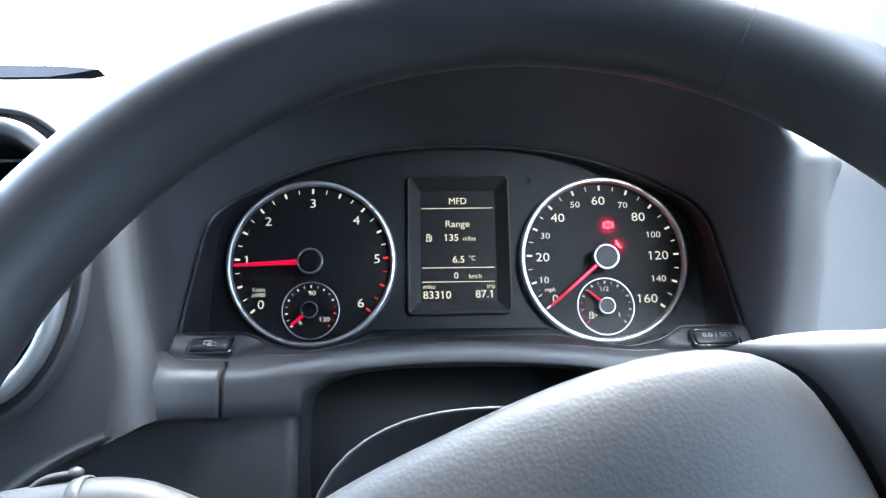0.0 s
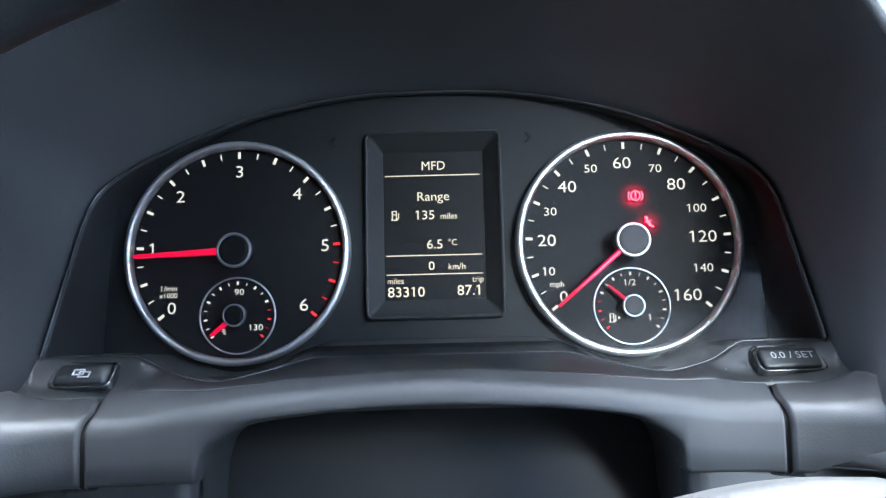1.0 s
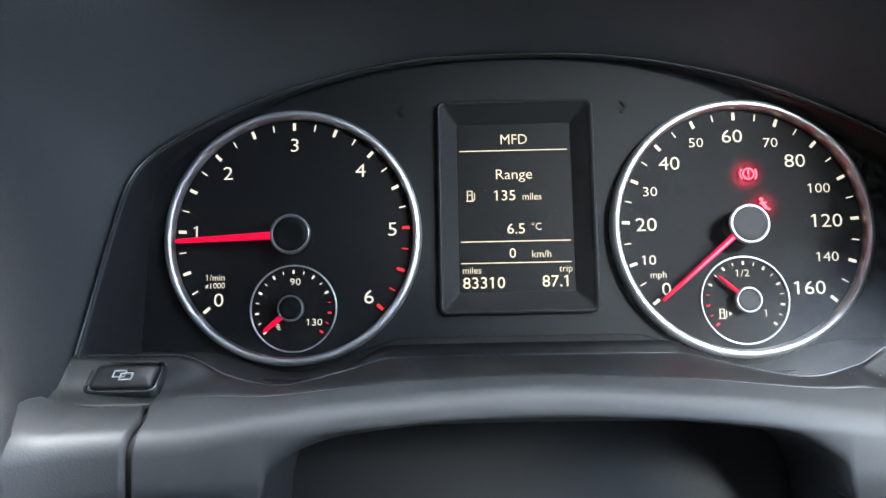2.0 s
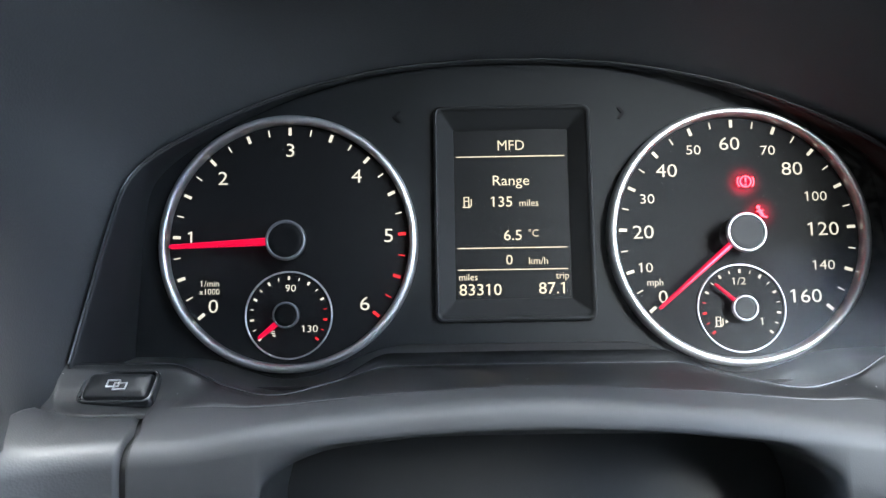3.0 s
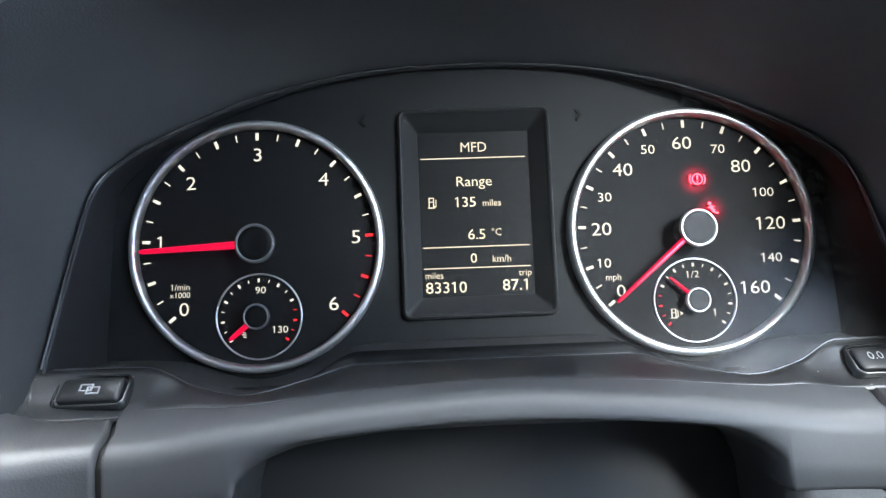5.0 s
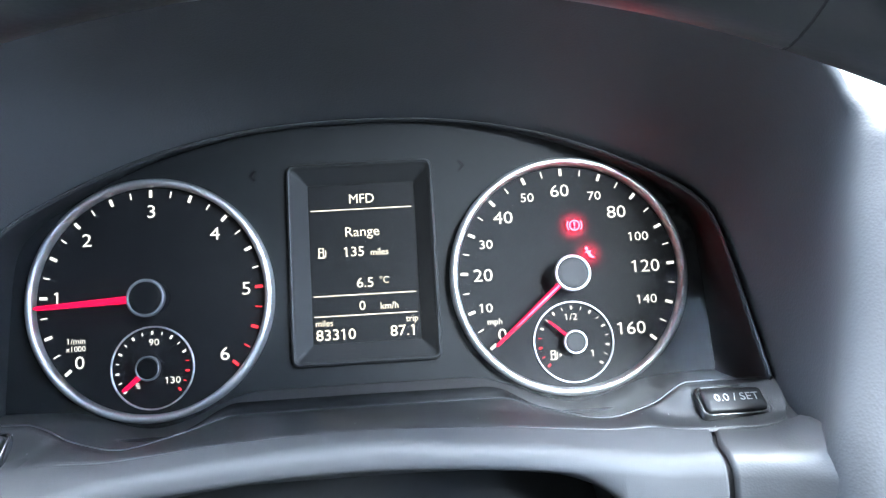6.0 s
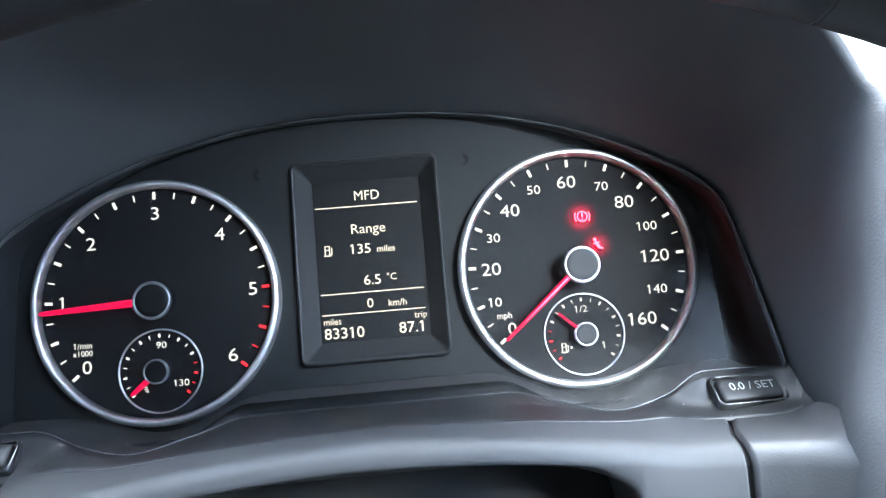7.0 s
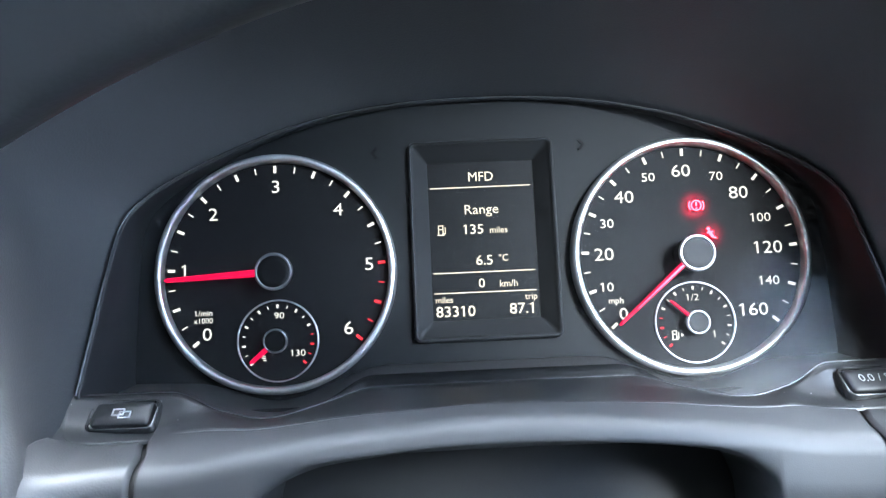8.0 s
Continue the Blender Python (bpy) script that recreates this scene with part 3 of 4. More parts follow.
def dial(name, label, cx, label_rows, red, subs):
    face = part(name, lathe([(0.0001, 0.0), (0.03, 0.0), (0.0520, 0.0)], cx, DIAL_Z, 96), FACE, cluster, label)
    part("bezel_ring", lathe([(0.0507, 0.001), (0.0507, -0.0028), (0.0511, -0.0040), (0.0518, -0.0046), (0.0530, -0.0045), (0.0539, -0.0037), (0.0543, -0.0022), (0.0543, 0.0035)],
                             cx, DIAL_Z, 128), CHROME, face, "brushed metal ring round the dial")
    ticks(face, cx, DIAL_Z, DIAL_R, 24, 0.0033, 0.0013, 0.00055, red)
    for words, h, x, z, bold in label_rows:
        put("numeral" if words[0].isdigit() and "/" not in words else "lettering", lettering(words, h * 0.96, x, -0.0004, z, wide=1.16 if h > 0.003 else 1.0, bold=-0.003 if h > 0.003 else 0.002), LIT_WHITE, face, smooth=False)
    # the small gauge
    sz = -0.0425
    part("gauge_ring", lathe([(0.0177, 0.0), (0.0177, -0.0008), (0.0181, -0.0010), (0.0184, -0.0006), (0.0184, 0.0)], cx, sz, 72), CHROME, face, "thin metal ring of the small gauge")
    ticks(face, cx, sz, 0.0154, 16, 0.0016, 0.0009, 0.0004, subs)
    return face


L, R = -0.0937, 0.0940
tacho = dial("tachometer", "black rev counter dial with warm white figures", L,
             [("0", 0.0060, -0.1253, -0.0382, 0.012), ("1", 0.0056, -0.1352, -0.0092, 0.012), ("2", 0.0062, -0.1222, 0.0160, 0.012), ("3", 0.0062, -0.0935, 0.0277, 0.012),
              ("4", 0.0062, -0.0652, 0.0160, 0.012), ("5", 0.0062, -0.0518, -0.0096, 0.012), ("6", 0.0062, -0.0620, -0.0380, 0.012),
              ("1/min", 0.0028, -0.1270, -0.0288, 0.004), ("x1000", 0.0026, -0.1270, -0.0322, 0.004),
              ("90", 0.0031, -0.0930, -0.0312, 0.012), ("130", 0.0031, -0.0850, -0.0482, 0.012)], range(20, 25), range(13, 17))
needle(tacho, L, DIAL_Z, 182.3, -0.0070, 0.0075, 0.0480, 0.0034, 0.0020)
hub(tacho, L + 0.0003, DIAL_Z, 0.0083, 0.0085, CAP, SILVER)
needle(tacho, L, -0.0425, 219, -0.0035, 0.0040, 0.0150, 0.0026, 0.0018)
hub(tacho, L, -0.0425, 0.0054, 0.0060, CAP, SILVER)
for k in range(3):
    put("small_mark", bar_mesh(0.0022 - 0.0004 * k, 0.0004), LIT_WHITE, tacho, smooth=False).matrix_basis = Matrix.Translation((-0.1005 + 0.0004 * k, -0.0005, -0.0490 - 0.0010 * k)) @ Matrix.Rotation(radians(10), 4, "Y")

speedo = dial("speedometer", "black speedometer dial in miles with lit red warnings", R,
              [("0", 0.0056, 0.0620, -0.0372, 0.012), ("10", 0.0043, 0.0552, -0.0250, 0.008), ("20", 0.0060, 0.0550, -0.0100, 0.012), ("30", 0.0043, 0.0572, 0.0040, 0.008),
               ("40", 0.0060, 0.0660, 0.0160, 0.012), ("50", 0.0043, 0.0777, 0.0247, 0.008), ("60", 0.0060, 0.0930, 0.0272, 0.012), ("70", 0.0043, 0.1090, 0.0240, 0.008),
               ("80", 0.0060, 0.1187, 0.0160, 0.012), ("100", 0.0043, 0.1277, 0.0040, 0.008), ("120", 0.0060, 0.1298, -0.0098, 0.012), ("140", 0.0043, 0.1290, -0.0250, 0.008),
               ("160", 0.0060, 0.1207, -0.0377, 0.012), ("mph", 0.0030, 0.0590, -0.0312, 0.004), ("1/2", 0.0032, 0.0935, -0.0312, 0.008), ("1", 0.0034, 0.1023, -0.0480, 0.010)],
              (), range(0, 4))
needle(speedo, R, DIAL_Z, 220.3, -0.0070, 0.0070, 0.0470, 0.0027, 0.0015)
core = []
for r, w in ((0.0075, 0.0008), (0.018, 0.0007), (0.030, 0.0003), (0.036, 0.0001)):
    a = radians(220.3)
    c, side = Vector((R + r * math.cos(a), -0.0090 + 0.0003 * (r / 0.04), DIAL_Z + r * math.sin(a))), Vector((-math.sin(a), 0, math.cos(a))) * w / 2
    core.append([c - side + Vector((0, 0.0003, 0)), c - side, c + side, c + side + Vector((0, 0.0003, 0))])
part("needle_core", loft(core), NEEDLE_CORE, speedo, "pale pink lit ridge along the needle", smooth=False)
hub(speedo, R, DIAL_Z, 0.0081, 0.0100, CAP_LIT, CHROME)
needle(speedo, R, -0.0425, 138, -0.0025, 0.0045, 0.0152, 0.0015, 0.0010)
hub(speedo, R, -0.0425, 0.0053, 0.0045, CAP_LIT, CHROME)


def pump(parent, x, y, z, s, paint):
    """A fuel pump sign, as high as s."""
    bm = bmesh.new()
    t = s * 0.09
    for x0, x1, z0, z1 in ((-0.36, -0.36 + 0.1, -0.5, 0.5), (0.06, 0.16, -0.5, 0.5), (-0.36, 0.16, 0.42, 0.5), (-0.46, 0.26, -0.5, -0.4), (-0.36, 0.16, 0.06, 0.14), (0.28, 0.37, -0.35, 0.3), (0.16, 0.37, -0.36, -0.28)):
        slab(x + x0 * s, x + x1 * s, y - 0.0002, y, z + z0 * s, z + z1 * s, bm=bm)
    part("fuel_sign", bm, paint, parent, smooth=False)


pump(speedo, 0.0847, -0.0003, -0.0480, 0.0042, LIT_WHITE)
part("pump_arrow", prism([(0.0872, -0.0488), (0.0884, -0.0480), (0.0872, -0.0472)], -0.0005, -0.0003), LIT_WHITE, speedo, smooth=False)

# red warnings, strongly lit and raised to throw red on the face: a brake sign of a ring, two brackets and a stroke, and
# a belted figure half behind the hub
SIGN0, SIGN1 = -0.0016, -0.0012
bm = lathe([(0.0020, SIGN1), (0.0020, SIGN0), (0.0025, SIGN0), (0.0025, SIGN1)], 0.0985, 0.0104, 40)
slab(0.0982, 0.0988, SIGN0, SIGN1, 0.0101, 0.0121, bm=bm)
slab(0.0982, 0.0988, SIGN0, SIGN1, 0.0088, 0.0094, bm=bm)
for s in (-1, 1):
    pts = [(0.0985 + s * 0.0034 * math.cos(radians(a)), (SIGN0 + SIGN1) / 2, 0.0104 + 0.0034 * math.sin(radians(a))) for a in range(-38, 39, 8)]
    tube(pts, 0.00028, 6, bm)
part("brake_warning", bm, WARN, speedo, "red glowing brake warning sign")
bm = lathe([(0.0001, SIGN0), (0.0007, SIGN0), (0.0008, SIGN1)], 0.1031, -0.0006, 20)
for x, z, turned, long, wide in ((0.1040, -0.0029, 58, 0.0032, 0.0013), (0.1037, -0.0022, -12, 0.0030, 0.0005), (0.1054, -0.0046, 15, 0.0022, 0.0006)):
    bar = slab(-long / 2, long / 2, SIGN0, SIGN1, -wide / 2, wide / 2)
    bmesh.ops.transform(bar, matrix=Matrix.Translation((x, 0, z)) @ Matrix.Rotation(radians(turned), 4, "Y"), verts=bar.verts)
    me = bpy.data.meshes.new("bar")
    bar.to_mesh(me)
    bar.free()
    bm.from_mesh(me)
    bpy.data.meshes.remove(me)
part("seat_warning", bm, WARN, speedo, "red glowing seat belt warning sign")
# unseen spots before the face, added for the red halo round the signs
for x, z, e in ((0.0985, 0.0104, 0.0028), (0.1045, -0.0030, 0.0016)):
    lamp = new("halo_spot", bpy.data.lights.new("halo_spot", "SPOT"))
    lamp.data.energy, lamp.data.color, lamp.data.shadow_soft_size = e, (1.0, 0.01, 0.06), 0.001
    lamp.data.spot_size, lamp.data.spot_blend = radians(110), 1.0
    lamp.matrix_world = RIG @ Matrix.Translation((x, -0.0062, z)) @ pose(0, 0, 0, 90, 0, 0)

# turn signal arrows, unlit
for s in (-1, 1):
    bm = prism([(s * 0.0465, 0.0440), (s * 0.0475, 0.0446), (s * 0.0500, 0.0418), (s * 0.0475, 0.0390), (s * 0.0465, 0.0396), (s * 0.0483, 0.0418)], 0.0010, 0.0015)
    part("turn_arrow", bm, DARK_INK, cluster, "unlit turn signal arrow", smooth=False)

# screen in its sloped frame
def loop(x0, x1, z0, z1, r, y):
    return [(x, y, z) for x, z in rounded(x0, x1, z0, z1, r)]


frame_rows = [loop(-0.0326, 0.0346, -0.0466, 0.0456, 0.0034, 0.004), loop(-0.0325, 0.0345, -0.0465, 0.0455, 0.0034, -0.0004), loop(-0.0321, 0.0341, -0.0461, 0.0451, 0.0032, -0.0016),
              loop(-0.0315, 0.0335, -0.0455, 0.0445, 0.0029, -0.0020), loop(-0.0308, 0.0327, -0.0447, 0.0437, 0.0024, -0.0015), loop(-0.0303, 0.0321, -0.0441, 0.0431, 0.0020, -0.0006),
              loop(-0.0240, 0.0258, -0.0372, 0.0367, 0.0006, 0.0058), loop(-0.0238, 0.0256, -0.0370, 0.0365, 0.0005, 0.0075)]
part("screen_frame", loft(frame_rows, True), FRAME, cluster, "sloped dark frame round the screen", smooth=False)
screen = part("screen", slab(-0.0242, 0.0260, 0.0062, 0.009, -0.0374, 0.0369), SCREEN, cluster, "black trip computer screen with warm white text", smooth=False)
for words, h, x, z, align, bold in (
        ("MFD", 0.0046, 0.0010, 0.0298, "CENTER", 0.0), ("Range", 0.0046, 0.0006, 0.0143, "CENTER", -0.004), ("135", 0.0046, -0.0036, 0.0050, "CENTER", 0.008),
        ("miles", 0.0031, 0.0082, 0.0043, "CENTER", 0.0), ("6.5", 0.0046, 0.0010, -0.0096, "CENTER", 0.008), ("°C", 0.0032, 0.0098, -0.0089, "CENTER", 0.0),
        ("0", 0.0043, -0.0008, -0.0202, "CENTER", 0.008), ("km/h", 0.0032, 0.0116, -0.0208, "CENTER", 0.0), ("miles", 0.0030, -0.0185, -0.0274, "CENTER", 0.0),
        ("trip", 0.0030, 0.0217, -0.0272, "CENTER", 0.0), ("83310", 0.0050, -0.0134, -0.0328, "CENTER", 0.010), ("87.1", 0.0050, 0.0176, -0.0325, "CENTER", 0.010)):
    put("screen_text", lettering(words, h, x, 0.0059, z, align, 1.06 if words[0].isdigit() or words == "Range" else 0.96, bold * 0.5), LIT_SCREEN, screen, smooth=False)
for z in (0.0247, -0.0152, -0.0245):
    put("screen_line", bar_mesh(0.0470, 0.00045), LIT_SCREEN, screen, smooth=False).matrix_basis = Matrix.Translation((0.0006, 0.0060, z))
pump(screen, -0.0182, 0.0060, 0.0048, 0.0048, LIT_SCREEN)


# ---- push buttons on the shelf ----
def push_button(name, x0, x1, label):
    at = RIG @ pose((x0 + x1) / 2, -0.0522, -0.0656, -43, 0, 0) @ Matrix.Translation((0, 0.0007, 0))
    ob = thing(name, label, "button", at, "buttons below the dials")
    w, h = (x1 - x0) / 2, 0.0056
    part("surround", loft([loop(-w - 0.0016, w + 0.0016, -h - 0.0014, h + 0.0014, 0.0030, 0.003), loop(-w - 0.0013, w + 0.0013, -h - 0.0011, h + 0.0011, 0.0028, 0.0001),
                           loop(-w - 0.0007, w + 0.0007, -h - 0.0006, h + 0.0006, 0.0025, -0.0004), loop(-w - 0.0002, w + 0.0002, -h - 0.0002, h + 0.0002, 0.0022, -0.0001),
                           loop(-w, w, -h, h, 0.0021, 0.004)], True), POLISHED, ob, "thin raised edge round the key")
    rings = []
    for q, y, r in ((0.0006, 0.004, 0.0017), (0.0006, -0.0001, 0.0017), (0.0009, -0.0006, 0.0016), (0.0015, -0.0009, 0.0014)):
        rings.append(loop(-w + q, w - q, -h + q, h - q, r, y))
    rings.append([(x, -0.0011 - 0.0003 * (z < 0), z) for x, _, z in loop(-w + 0.0021, w - 0.0021, -h + 0.0031, h - 0.0019, 0.0011, 0)])
    rings.append([(0.4 * x, -0.0011, 0.0008 + 0.3 * z) for x, _, z in rings[-1]])
    key = loft(rings, True)
    key.faces.new(key.verts[-24:])
    part("key", key, KEY, ob, "raised black key with a rounded lower lip")
    return ob


left_key = push_button("display_button", -0.1505, -0.1278, "black push button with a two-frame sign on the shelf")
bm = bmesh.new()
for cx, cz in ((-0.0012, 0.0006), (0.0014, -0.0006)):
    for x0, x1, z0, z1 in ((-0.0022, 0.0022, 0.0011, 0.0015), (-0.0022, 0.0022, -0.0015, -0.0011), (-0.0022, -0.0018, -0.0015, 0.0015), (0.0018, 0.0022, -0.0015, 0.0015)):
        slab(cx + x0, cx + x1, -0.0018, -0.0012, cz + z0 - 0.0006, cz + z1 - 0.0006, bm=bm)
part("frames_sign", bm, GREY_INK, left_key, smooth=False)
right_key = push_button("reset_button", 0.1290, 0.1535, "black push button marked for trip reset on the shelf")
put("lettering", lettering("0.0 / SET", 0.0034, 0.0006, -0.0017, 0.0002, wide=1.0, bold=0.004), GREY_INK, right_key, smooth=False)

# ---- steering wheel ----
axis = Matrix.Rotation(-0.0555, 3, "Z") @ Vector((0, -math.cos(0.2105), math.sin(0.2105)))
e1 = Vector((0, 0, 1)).cross(axis).normalized()
e2 = axis.cross(e1)
turn = radians(24)
u, v = math.cos(turn) * e1 + math.sin(turn) * e2, -math.sin(turn) * e1 + math.cos(turn) * e2
hub_place = Vector((0.0067, -0.2544, -0.1351))
WHEEL = RIG @ Matrix(((u.x, v.x, axis.x, hub_place.x), (u.y, v.y, axis.y, hub_place.y), (u.z, v.z, axis.z, hub_place.z), (0, 0, 0, 1)))
wheel = thing("steering_wheel", "black leather steering wheel turned slightly, with a grained airbag cover", "steering wheel", WHEEL)
RIM_R, RIM_T = 0.1733, 0.0168


rows = []
for k in range(144):
    a = 2 * math.pi * k / 144
    d = Vector((math.cos(a), math.sin(a), 0))
    rows.append([d * (RIM_R + RIM_T * math.cos(b)) + Vector((0, 0, RIM_T * 1.04 * math.sin(b))) for b in (2 * math.pi * j / 28 for j in range(28))])
rim = part("rim", loft(rows + rows[:1], True), LEATHER, wheel, "black leather rim")
for deg in (40, 140, 220, 320):
    a = radians(deg)
    d = Vector((math.cos(a), math.sin(a), 0))
    part("seam", tube([d * (RIM_R + (RIM_T - 0.0001) * math.cos(b)) + Vector((0, 0, (RIM_T * 1.04 - 0.0001) * math.sin(b))) for b in (2 * math.pi * j / 32 for j in range(33))], 0.00022, 6), GAP, rim, "stitched leather joint")


COVER_UP, COVER_N, COVER_HALF = 0.0452, 2.6, 0.1105


def cover_edge(a):
    """The airbag cover's outline at an angle: a wide rounded trapezoid."""
    c, s = math.cos(a), math.sin(a)
    half, up, n = COVER_HALF, COVER_UP if s > 0 else 0.088, COVER_N
    r = (abs(c / half) ** n + abs(s / up) ** n) ** (-1 / n)
    return Vector((r * c, r * s, 0))


N = 96
rows = []
for q, w in ((1.0, -0.056), (1.0, -0.0440), (0.992, -0.0408), (0.97, -0.0380), (0.93, -0.0352), (0.86, -0.0322), (0.75, -0.0292), (0.58, -0.0262), (0.38, -0.0243), (0.16, -0.0234), (0.001, -0.0232)):
    rows.append([cover_edge(2 * math.pi * k / N) * q + Vector((0, -0.01 * (1 - q), w)) for k in range(N)])
part("airbag_cover", loft(rows, True), COVER, wheel, "leather-grained grey airbag cover")
rows = []
for q, w in ((0.90, -0.048), (0.95, -0.052), (0.95, -0.058), (0.86, -0.066), (0.7, -0.072), (0.4, -0.075), (0.001, -0.076)):
    rows.append([cover_edge(2 * math.pi * k / N) * q + Vector((0, 0, w)) for k in range(N)])
part("back_shell", loft(rows, True), TRIM, wheel, "satin shell behind the airbag cover")


def spoke(side, groove=False):
    """A spoke's cover: it starts beside the groove round the airbag and runs up to the rim. Or the dark lining of that groove."""
    rows = []
    for k in range(-1, 2 if groove else 15):
        t = max(k, 0) / 14
        top, low = 0.033 - 0.021 * ease(t, 0, 0.75), -0.052 + 0.024 * ease(t, 0, 0.75)
        row = []
        for j in range(19):
            q = j / 18
            vv = top + (low - top) * q
            up = COVER_UP if vv > 0 else 0.088
            start = COVER_HALF * (1 - abs(vv / up) ** COVER_N) ** (1 / COVER_N) + 0.0047
            x = start + (0.163 - start) * t
            edge = 1 - abs(2 * q - 1) ** 3.2
            w = -0.058 + (0.017 * edge if k >= 0 else 0) + 0.046 * t * edge + 0.030 * t * (1 - edge) - 0.002 * (k == 0)
            if groove:
                x, w = start - (0.0060, 0.0006, 0.0006)[k + 1], (-0.062, -0.062, -0.0586 + 0.0145 * edge)[k + 1]
            row.append((side * x, vv, w))
        rows.append(row)
    return loft(rows)


part("cover_gap", spoke(1, True), GAP, wheel)
part("cover_gap", spoke(-1, True), GAP, wheel)
part("spoke", spoke(1), SPOKE, wheel, "smooth grey spoke cover")
part("spoke", spoke(-1), SPOKE, wheel, "smooth grey spoke cover")
for s in (-1, 1):
    part("lower_spoke", tube([(s * 0.03, -0.075, -0.05), (s * 0.036, -0.11, -0.035), (s * 0.042, -0.14, -0.015), (s * 0.045, -0.166, 0)], 0.011, 12), SPOKE, wheel, "slim lower spoke")

# ---- steering column and its stalk ----
COLUMN = RIG @ Matrix(((e1.x, e2.x, axis.x, hub_place.x), (e1.y, e2.y, axis.y, hub_place.y), (e1.z, e2.z, axis.z, hub_place.z), (0, 0, 0, 1)))
column = thing("steering_column", "dark plastic steering column shroud behind the wheel", "steering column", COLUMN)


def shroud_ring(w, g):
    out = []
    for k in range(56):
        b = 2 * math.pi * k / 56
        c, s = math.cos(b), math.sin(b)
        r = (abs(c / 0.070) ** 2.5 + abs(s / (0.051 if s > 0 else 0.062)) ** 2.5) ** -0.4
        out.append((r * c * g, r * s * g, w))
    return out


part("shroud", loft([shroud_ring(w, g) for w, g in ((-0.064, 0.30), (-0.063, 0.80), (-0.0605, 0.94), (-0.0580, 0.965), (-0.0570, 0.985), (-0.0580, 1.0), (-0.064, 1.01), (-0.10, 1.0), (-0.16, 0.97), (-0.24, 0.95), (-0.33, 0.93))], True), SHROUD, column)
stalk = thing("indicator_stalk", "dark grey indicator stalk beside the steering column", "stalk")
arm = [(-0.040, -0.135, -0.158), (-0.080, -0.142, -0.150), (-0.108, -0.148, -0.1415), (-0.135, -0.150, -0.1345), (-0.165, -0.151, -0.1365), (-0.200, -0.150, -0.142), (-0.225, -0.148, -0.146)]
part("arm", tube(smooth_line(arm, 5), lambda t: 0.0085 + 0.003 * ease(t, 0.3, 0.6) - 0.002 * ease(t, 0.85, 1), 20), SHROUD, stalk, "smooth satin arm")
part("ring_switch", tube([(-0.1500, -0.151, -0.1338), (-0.1508, -0.151, -0.1339), (-0.1550, -0.151, -0.1342), (-0.1558, -0.151, -0.1343)], lambda t: 0.0121 - 0.0012 * abs(2 * t - 1), 28), SHROUD, stalk, "narrow turning ring")
lever = part("thumb_lever", tube(smooth_line([(-0.1760, -0.151, -0.1300), (-0.1725, -0.152, -0.1270), (-0.1690, -0.152, -0.1245), (-0.1645, -0.152, -0.1230), (-0.1590, -0.152, -0.1223), (-0.1565, -0.152, -0.1222)], 5), 0.0019, 12), SHROUD, stalk, "slim raised thumb lever")
part("lever_knob", tube([(-0.1590, -0.152, -0.1222), (-0.1582, -0.152, -0.1220), (-0.1562, -0.152, -0.1217), (-0.1545, -0.152, -0.1220), (-0.1538, -0.152, -0.1223)], lambda t: 0.0029 * math.sqrt(max(1 - (2 * t - 1) ** 2, 0.02)), 14), SHROUD, lever)

# ---- air outlets in the dashboard beside the wheel ----
vent = thing("air_vent", "silver-framed double air outlet with dark slats in the dashboard", "air vent", RIG @ pose(-0.237, -0.108, -0.028, 0, 0, 0))


def oval(hx, hz, y, n=72, p=2.4, cz=0.0):
    return [(hx * abs(math.cos(b)) ** (2 / p) * math.copysign(1, math.cos(b)), y, cz + hz * abs(math.sin(b)) ** (2 / p) * math.copysign(1, math.sin(b))) for b in (2 * math.pi * k / n for k in range(n))]


part("blind_ring", loft([oval(0.049, 0.0715, 0.004), oval(0.049, 0.0715, -0.005), oval(0.0477, 0.0702, -0.0075), oval(0.0425, 0.065, -0.0066), oval(0.0405, 0.063, -0.0030), oval(0.038, 0.0605, 0.03)], True), SILVER, vent, "silver painted oval frame")
part("outer_gap", loft([oval(0.0485, 0.071, 0.001), oval(0.0505, 0.073, -0.0015), oval(0.0535, 0.076, 0.0)], True), GAP, vent)
part("outer_bezel", loft([oval(0.0520, 0.0745, 0.002), oval(0.0535, 0.076, -0.0025), oval(0.0555, 0.0785, -0.0015), oval(0.057, 0.080, 0.006)], True), DASH, vent)
part("crossbar", loft([[(x, y, z * (1 + 9 * (x / 0.04) ** 2 * 0.25)) for z, y in ((-0.006, 0.004), (-0.0055, -0.004), (0, -0.0062), (0.0055, -0.004), (0.006, 0.004))] for x in [-0.040 + 0.08 * k / 16 for k in range(17)]]), SILVER, vent, "silver bar between the two outlets")
for k in range(9):
    z = -0.050 + 0.0125 * k
    if abs(z) < 0.008:
        continue
    half = 0.037 * math.sqrt(max(1 - (abs(z) / 0.063) ** 2.4, 0.05))
    bm = slab(-half, half, -0.0010, 0.0150, -0.0008, 0.0008, 0.0006)
    bmesh.ops.transform(bm, matrix=pose(0, 0, z, 18, 0, 0), verts=bm.verts)
    part("slat", bm, TRIM, vent, smooth=False)
part("thumb_wheel", lathe([(0.0001, -0.0030), (0.0045, -0.0030), (0.0055, -0.0020), (0.0055, 0.004)], 0.0, 0.0, 32), DASH, vent)

# ---- the car's shell ----
def shell(name, bm, mat, label, category):
    ob = part(name, bm, mat, None, label, smooth=False)
    return tagged(ob, label, category, kind="structure")


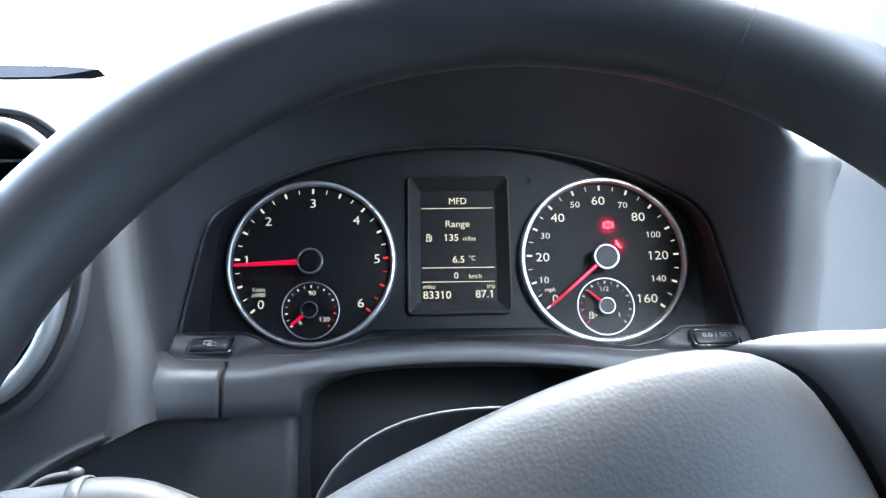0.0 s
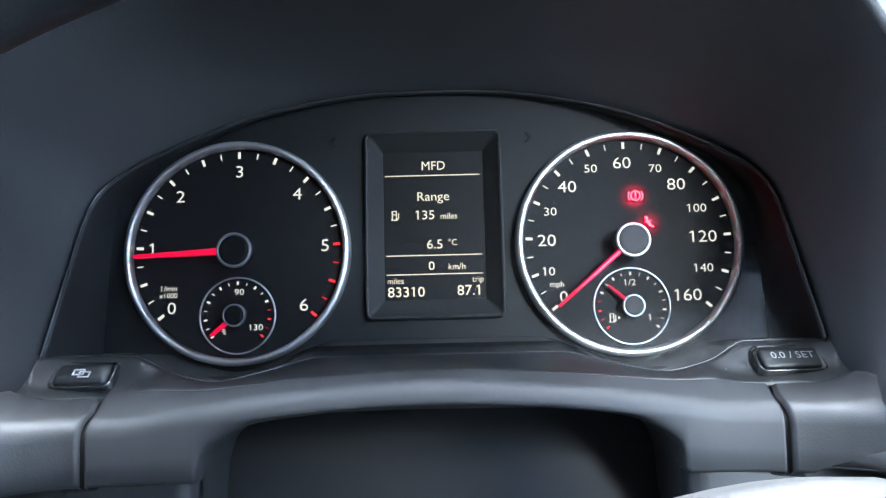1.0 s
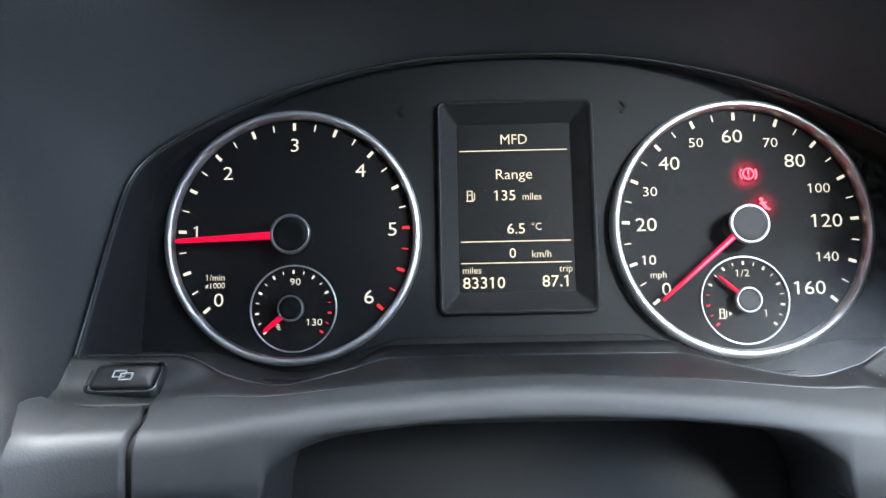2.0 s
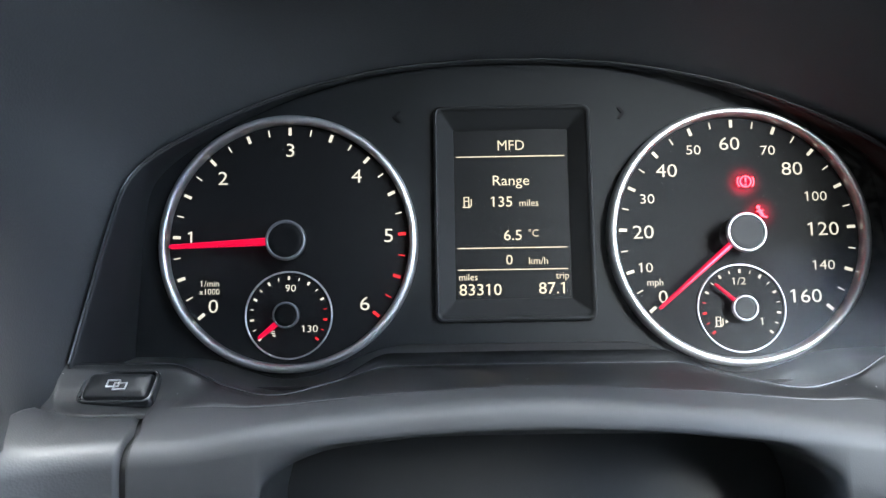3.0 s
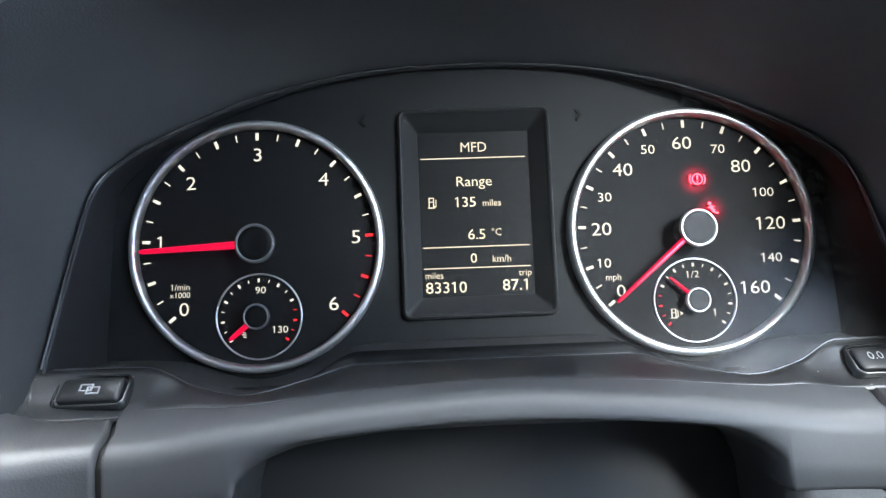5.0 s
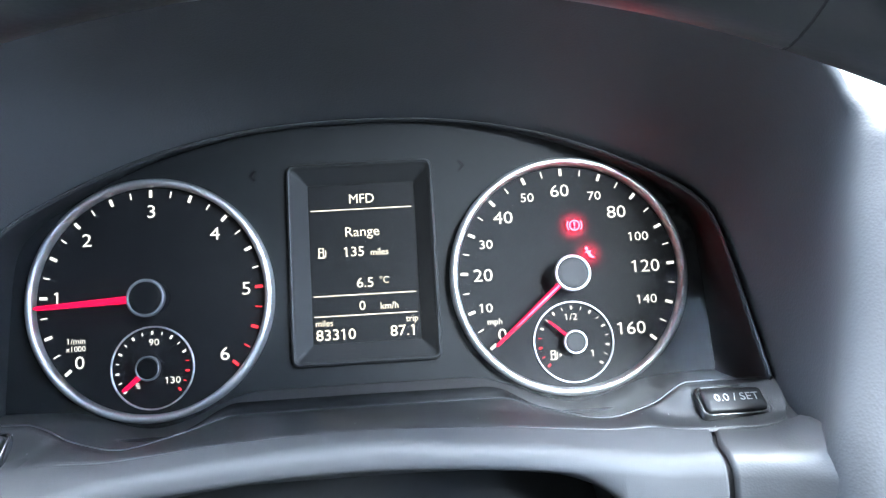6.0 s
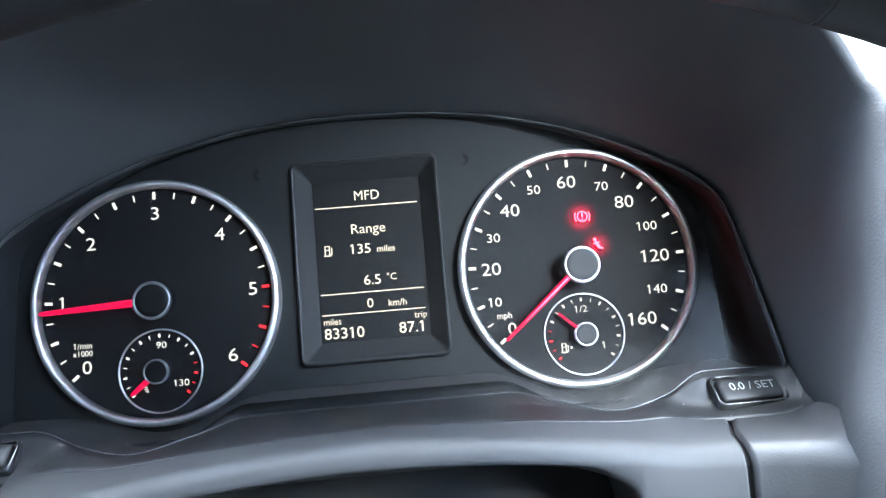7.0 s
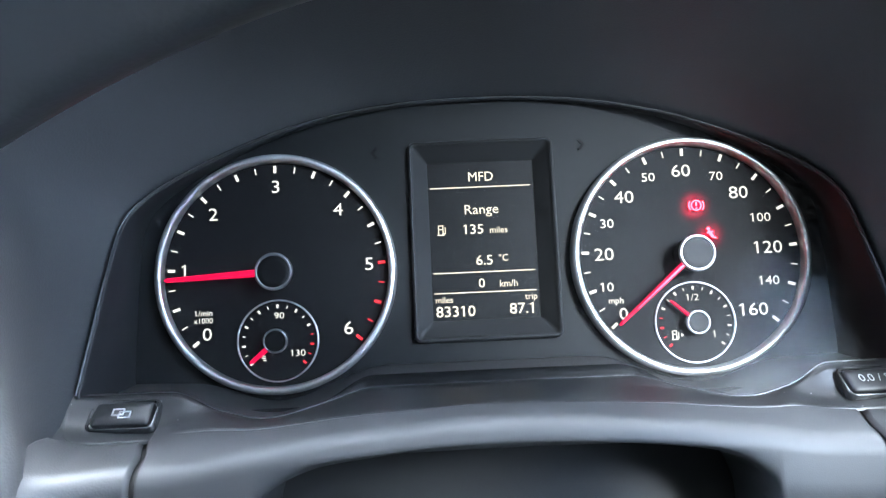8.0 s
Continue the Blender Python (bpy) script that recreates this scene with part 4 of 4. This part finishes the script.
shell("roof", slab(-1.16, 0.44, -2.42, -0.14, 1.72, 1.76, 0.01), LINING, "pale cloth roof lining", "ceiling")
shell("floor", slab(-1.16, 0.44, -2.4, 0.75, 0.30, 0.34), CABIN, "dark carpeted car floor", "floor")
shell("wall_front", slab(-1.16, 0.44, 0.72, 0.76, 0.34, 1.25), CABIN, "dark bulkhead below the windscreen", "wall")
# unseen wall up to the roof, added to shut out light from behind
shell("wall_rear", slab(-1.16, 0.44, -2.42, -2.38, 0.34, 1.72), CABIN, "unseen grey wall that shuts off the cabin's rear", "wall")
shell("door_1", slab(-1.16, -1.12, -2.38, 0.72, 0.34, 1.10, 0.008), CABIN, "dark grey door trim below the window", "door")
shell("door_2", slab(0.40, 0.44, -2.38, 0.72, 0.34, 1.10, 0.008), CABIN, "dark grey door trim below the window", "door")
for s, x in (("left", -1.16), ("right", 0.40)):
    # unseen panels, brought forward over the windows to hold back side light
    shell("blind_" + s, slab(x, x + 0.04, -2.38, -0.30 if s == "left" else -0.62, 1.10, 1.72), CABIN, "unseen grey panel drawn forward over the side window", "trim")
    bm = tube([(x + 0.02, 0.70, 1.20), (x + 0.02, 0.35, 1.47), (x + 0.03, -0.16, 1.73)], 0.035, 10)
    shell("pillar_" + s, bm, LINING, "pale windscreen pillar", "pillar")
# unseen panel, added to keep daylight out of the window's front part
shell("blind_front", slab(0.40, 0.44, -0.29, 0.72, 1.10, 1.72), CABIN, "unseen grey panel that blanks the front of the driver's window", "trim")
shell("windscreen_header", slab(-1.16, 0.44, -0.20, -0.14, 1.69, 1.72, 0.01), LINING, "pale trim over the windscreen", "trim")
bm = prism([(-0.9, 0.361), (-0.575, 0.3613), (-0.54, 0.3665), (-0.504, 0.3731), (-0.54, 0.3768), (-0.65, 0.3809), (-0.9, 0.386)], 0.505, 0.53)
bmesh.ops.transform(bm, matrix=RIG, verts=bm.verts)
shell("cowl", bm, GAP, "black band at the windscreen's foot", "trim")
bm = loft([[(x, 0.70, 1.24), (x, 0.36, 1.46), (x, -0.17, 1.71)] for x in (-1.14, 0.42)])
pane = shell("windscreen", bm, GLASS, "clear windscreen glass", "window")
pane.visible_shadow = False

# ---- outside ----
bm = bmesh.new()
bmesh.ops.create_grid(bm, x_segments=8, y_segments=8, size=2500)
shell("ground", bm, GROUND, "grey asphalt ground", "ground")


def tree(x, y, height, seed):
    rnd = random.Random(seed)
    ob = thing("tree", "bare-looking tree with thin pale foliage across the road", "tree", Matrix.Translation((x, y, 0)), "trees across the road")
    bm = tube([(0, 0, 0), (0.1, 0, height * 0.3), (0.0, 0.1, height * 0.65), (0.1, 0.0, height)], lambda t: 0.07 * (1 - 0.85 * t), 10)
    tips = []
    for k in range(26):
        z = height * rnd.uniform(0.28, 0.95)
        a, reach = rnd.uniform(0, 6.28), height * rnd.uniform(0.14, 0.3)
        end = Vector((reach * math.cos(a), reach * math.sin(a), z + reach * 0.7))
        mid = Vector((0.45 * end.x, 0.45 * end.y, z + reach * 0.2))
        tube([(0.05, 0.03, z), mid, end], lambda t: 0.018 * (1 - 0.85 * t), 6, bm)
        tips += [mid.lerp(end, rnd.random()) for _ in range(9)]
    part("trunk", bm, BARK, ob)
    bm = bmesh.new()
    for tip in tips:
        for _ in range(14):
            c = tip + Vector((rnd.gauss(0, 0.22), rnd.gauss(0, 0.22), rnd.gauss(0, 0.2)))
            m = Matrix.Translation(c) @ Euler((rnd.uniform(0, 6), rnd.uniform(0, 6), rnd.uniform(0, 6))).to_matrix().to_4x4()
            s = rnd.uniform(0.025, 0.06)
            q = [bm.verts.new(m @ Vector(p)) for p in ((-s, 0, 0), (0, -s * 0.5, 0.01), (s, 0, 0), (0, s * 0.5, 0.01))]
            bm.faces.new(q)
    part("crown", bm, LEAF, ob, "sparse small leaves")
    return ob


tree(-11.0, 17.0, 6.2, 3)
tree(-17.0, 31.0, 7.4, 5)
tree(-15.0, 31.5, 7.6, 8)
tree(-12.6, 31.0, 7.3, 9)
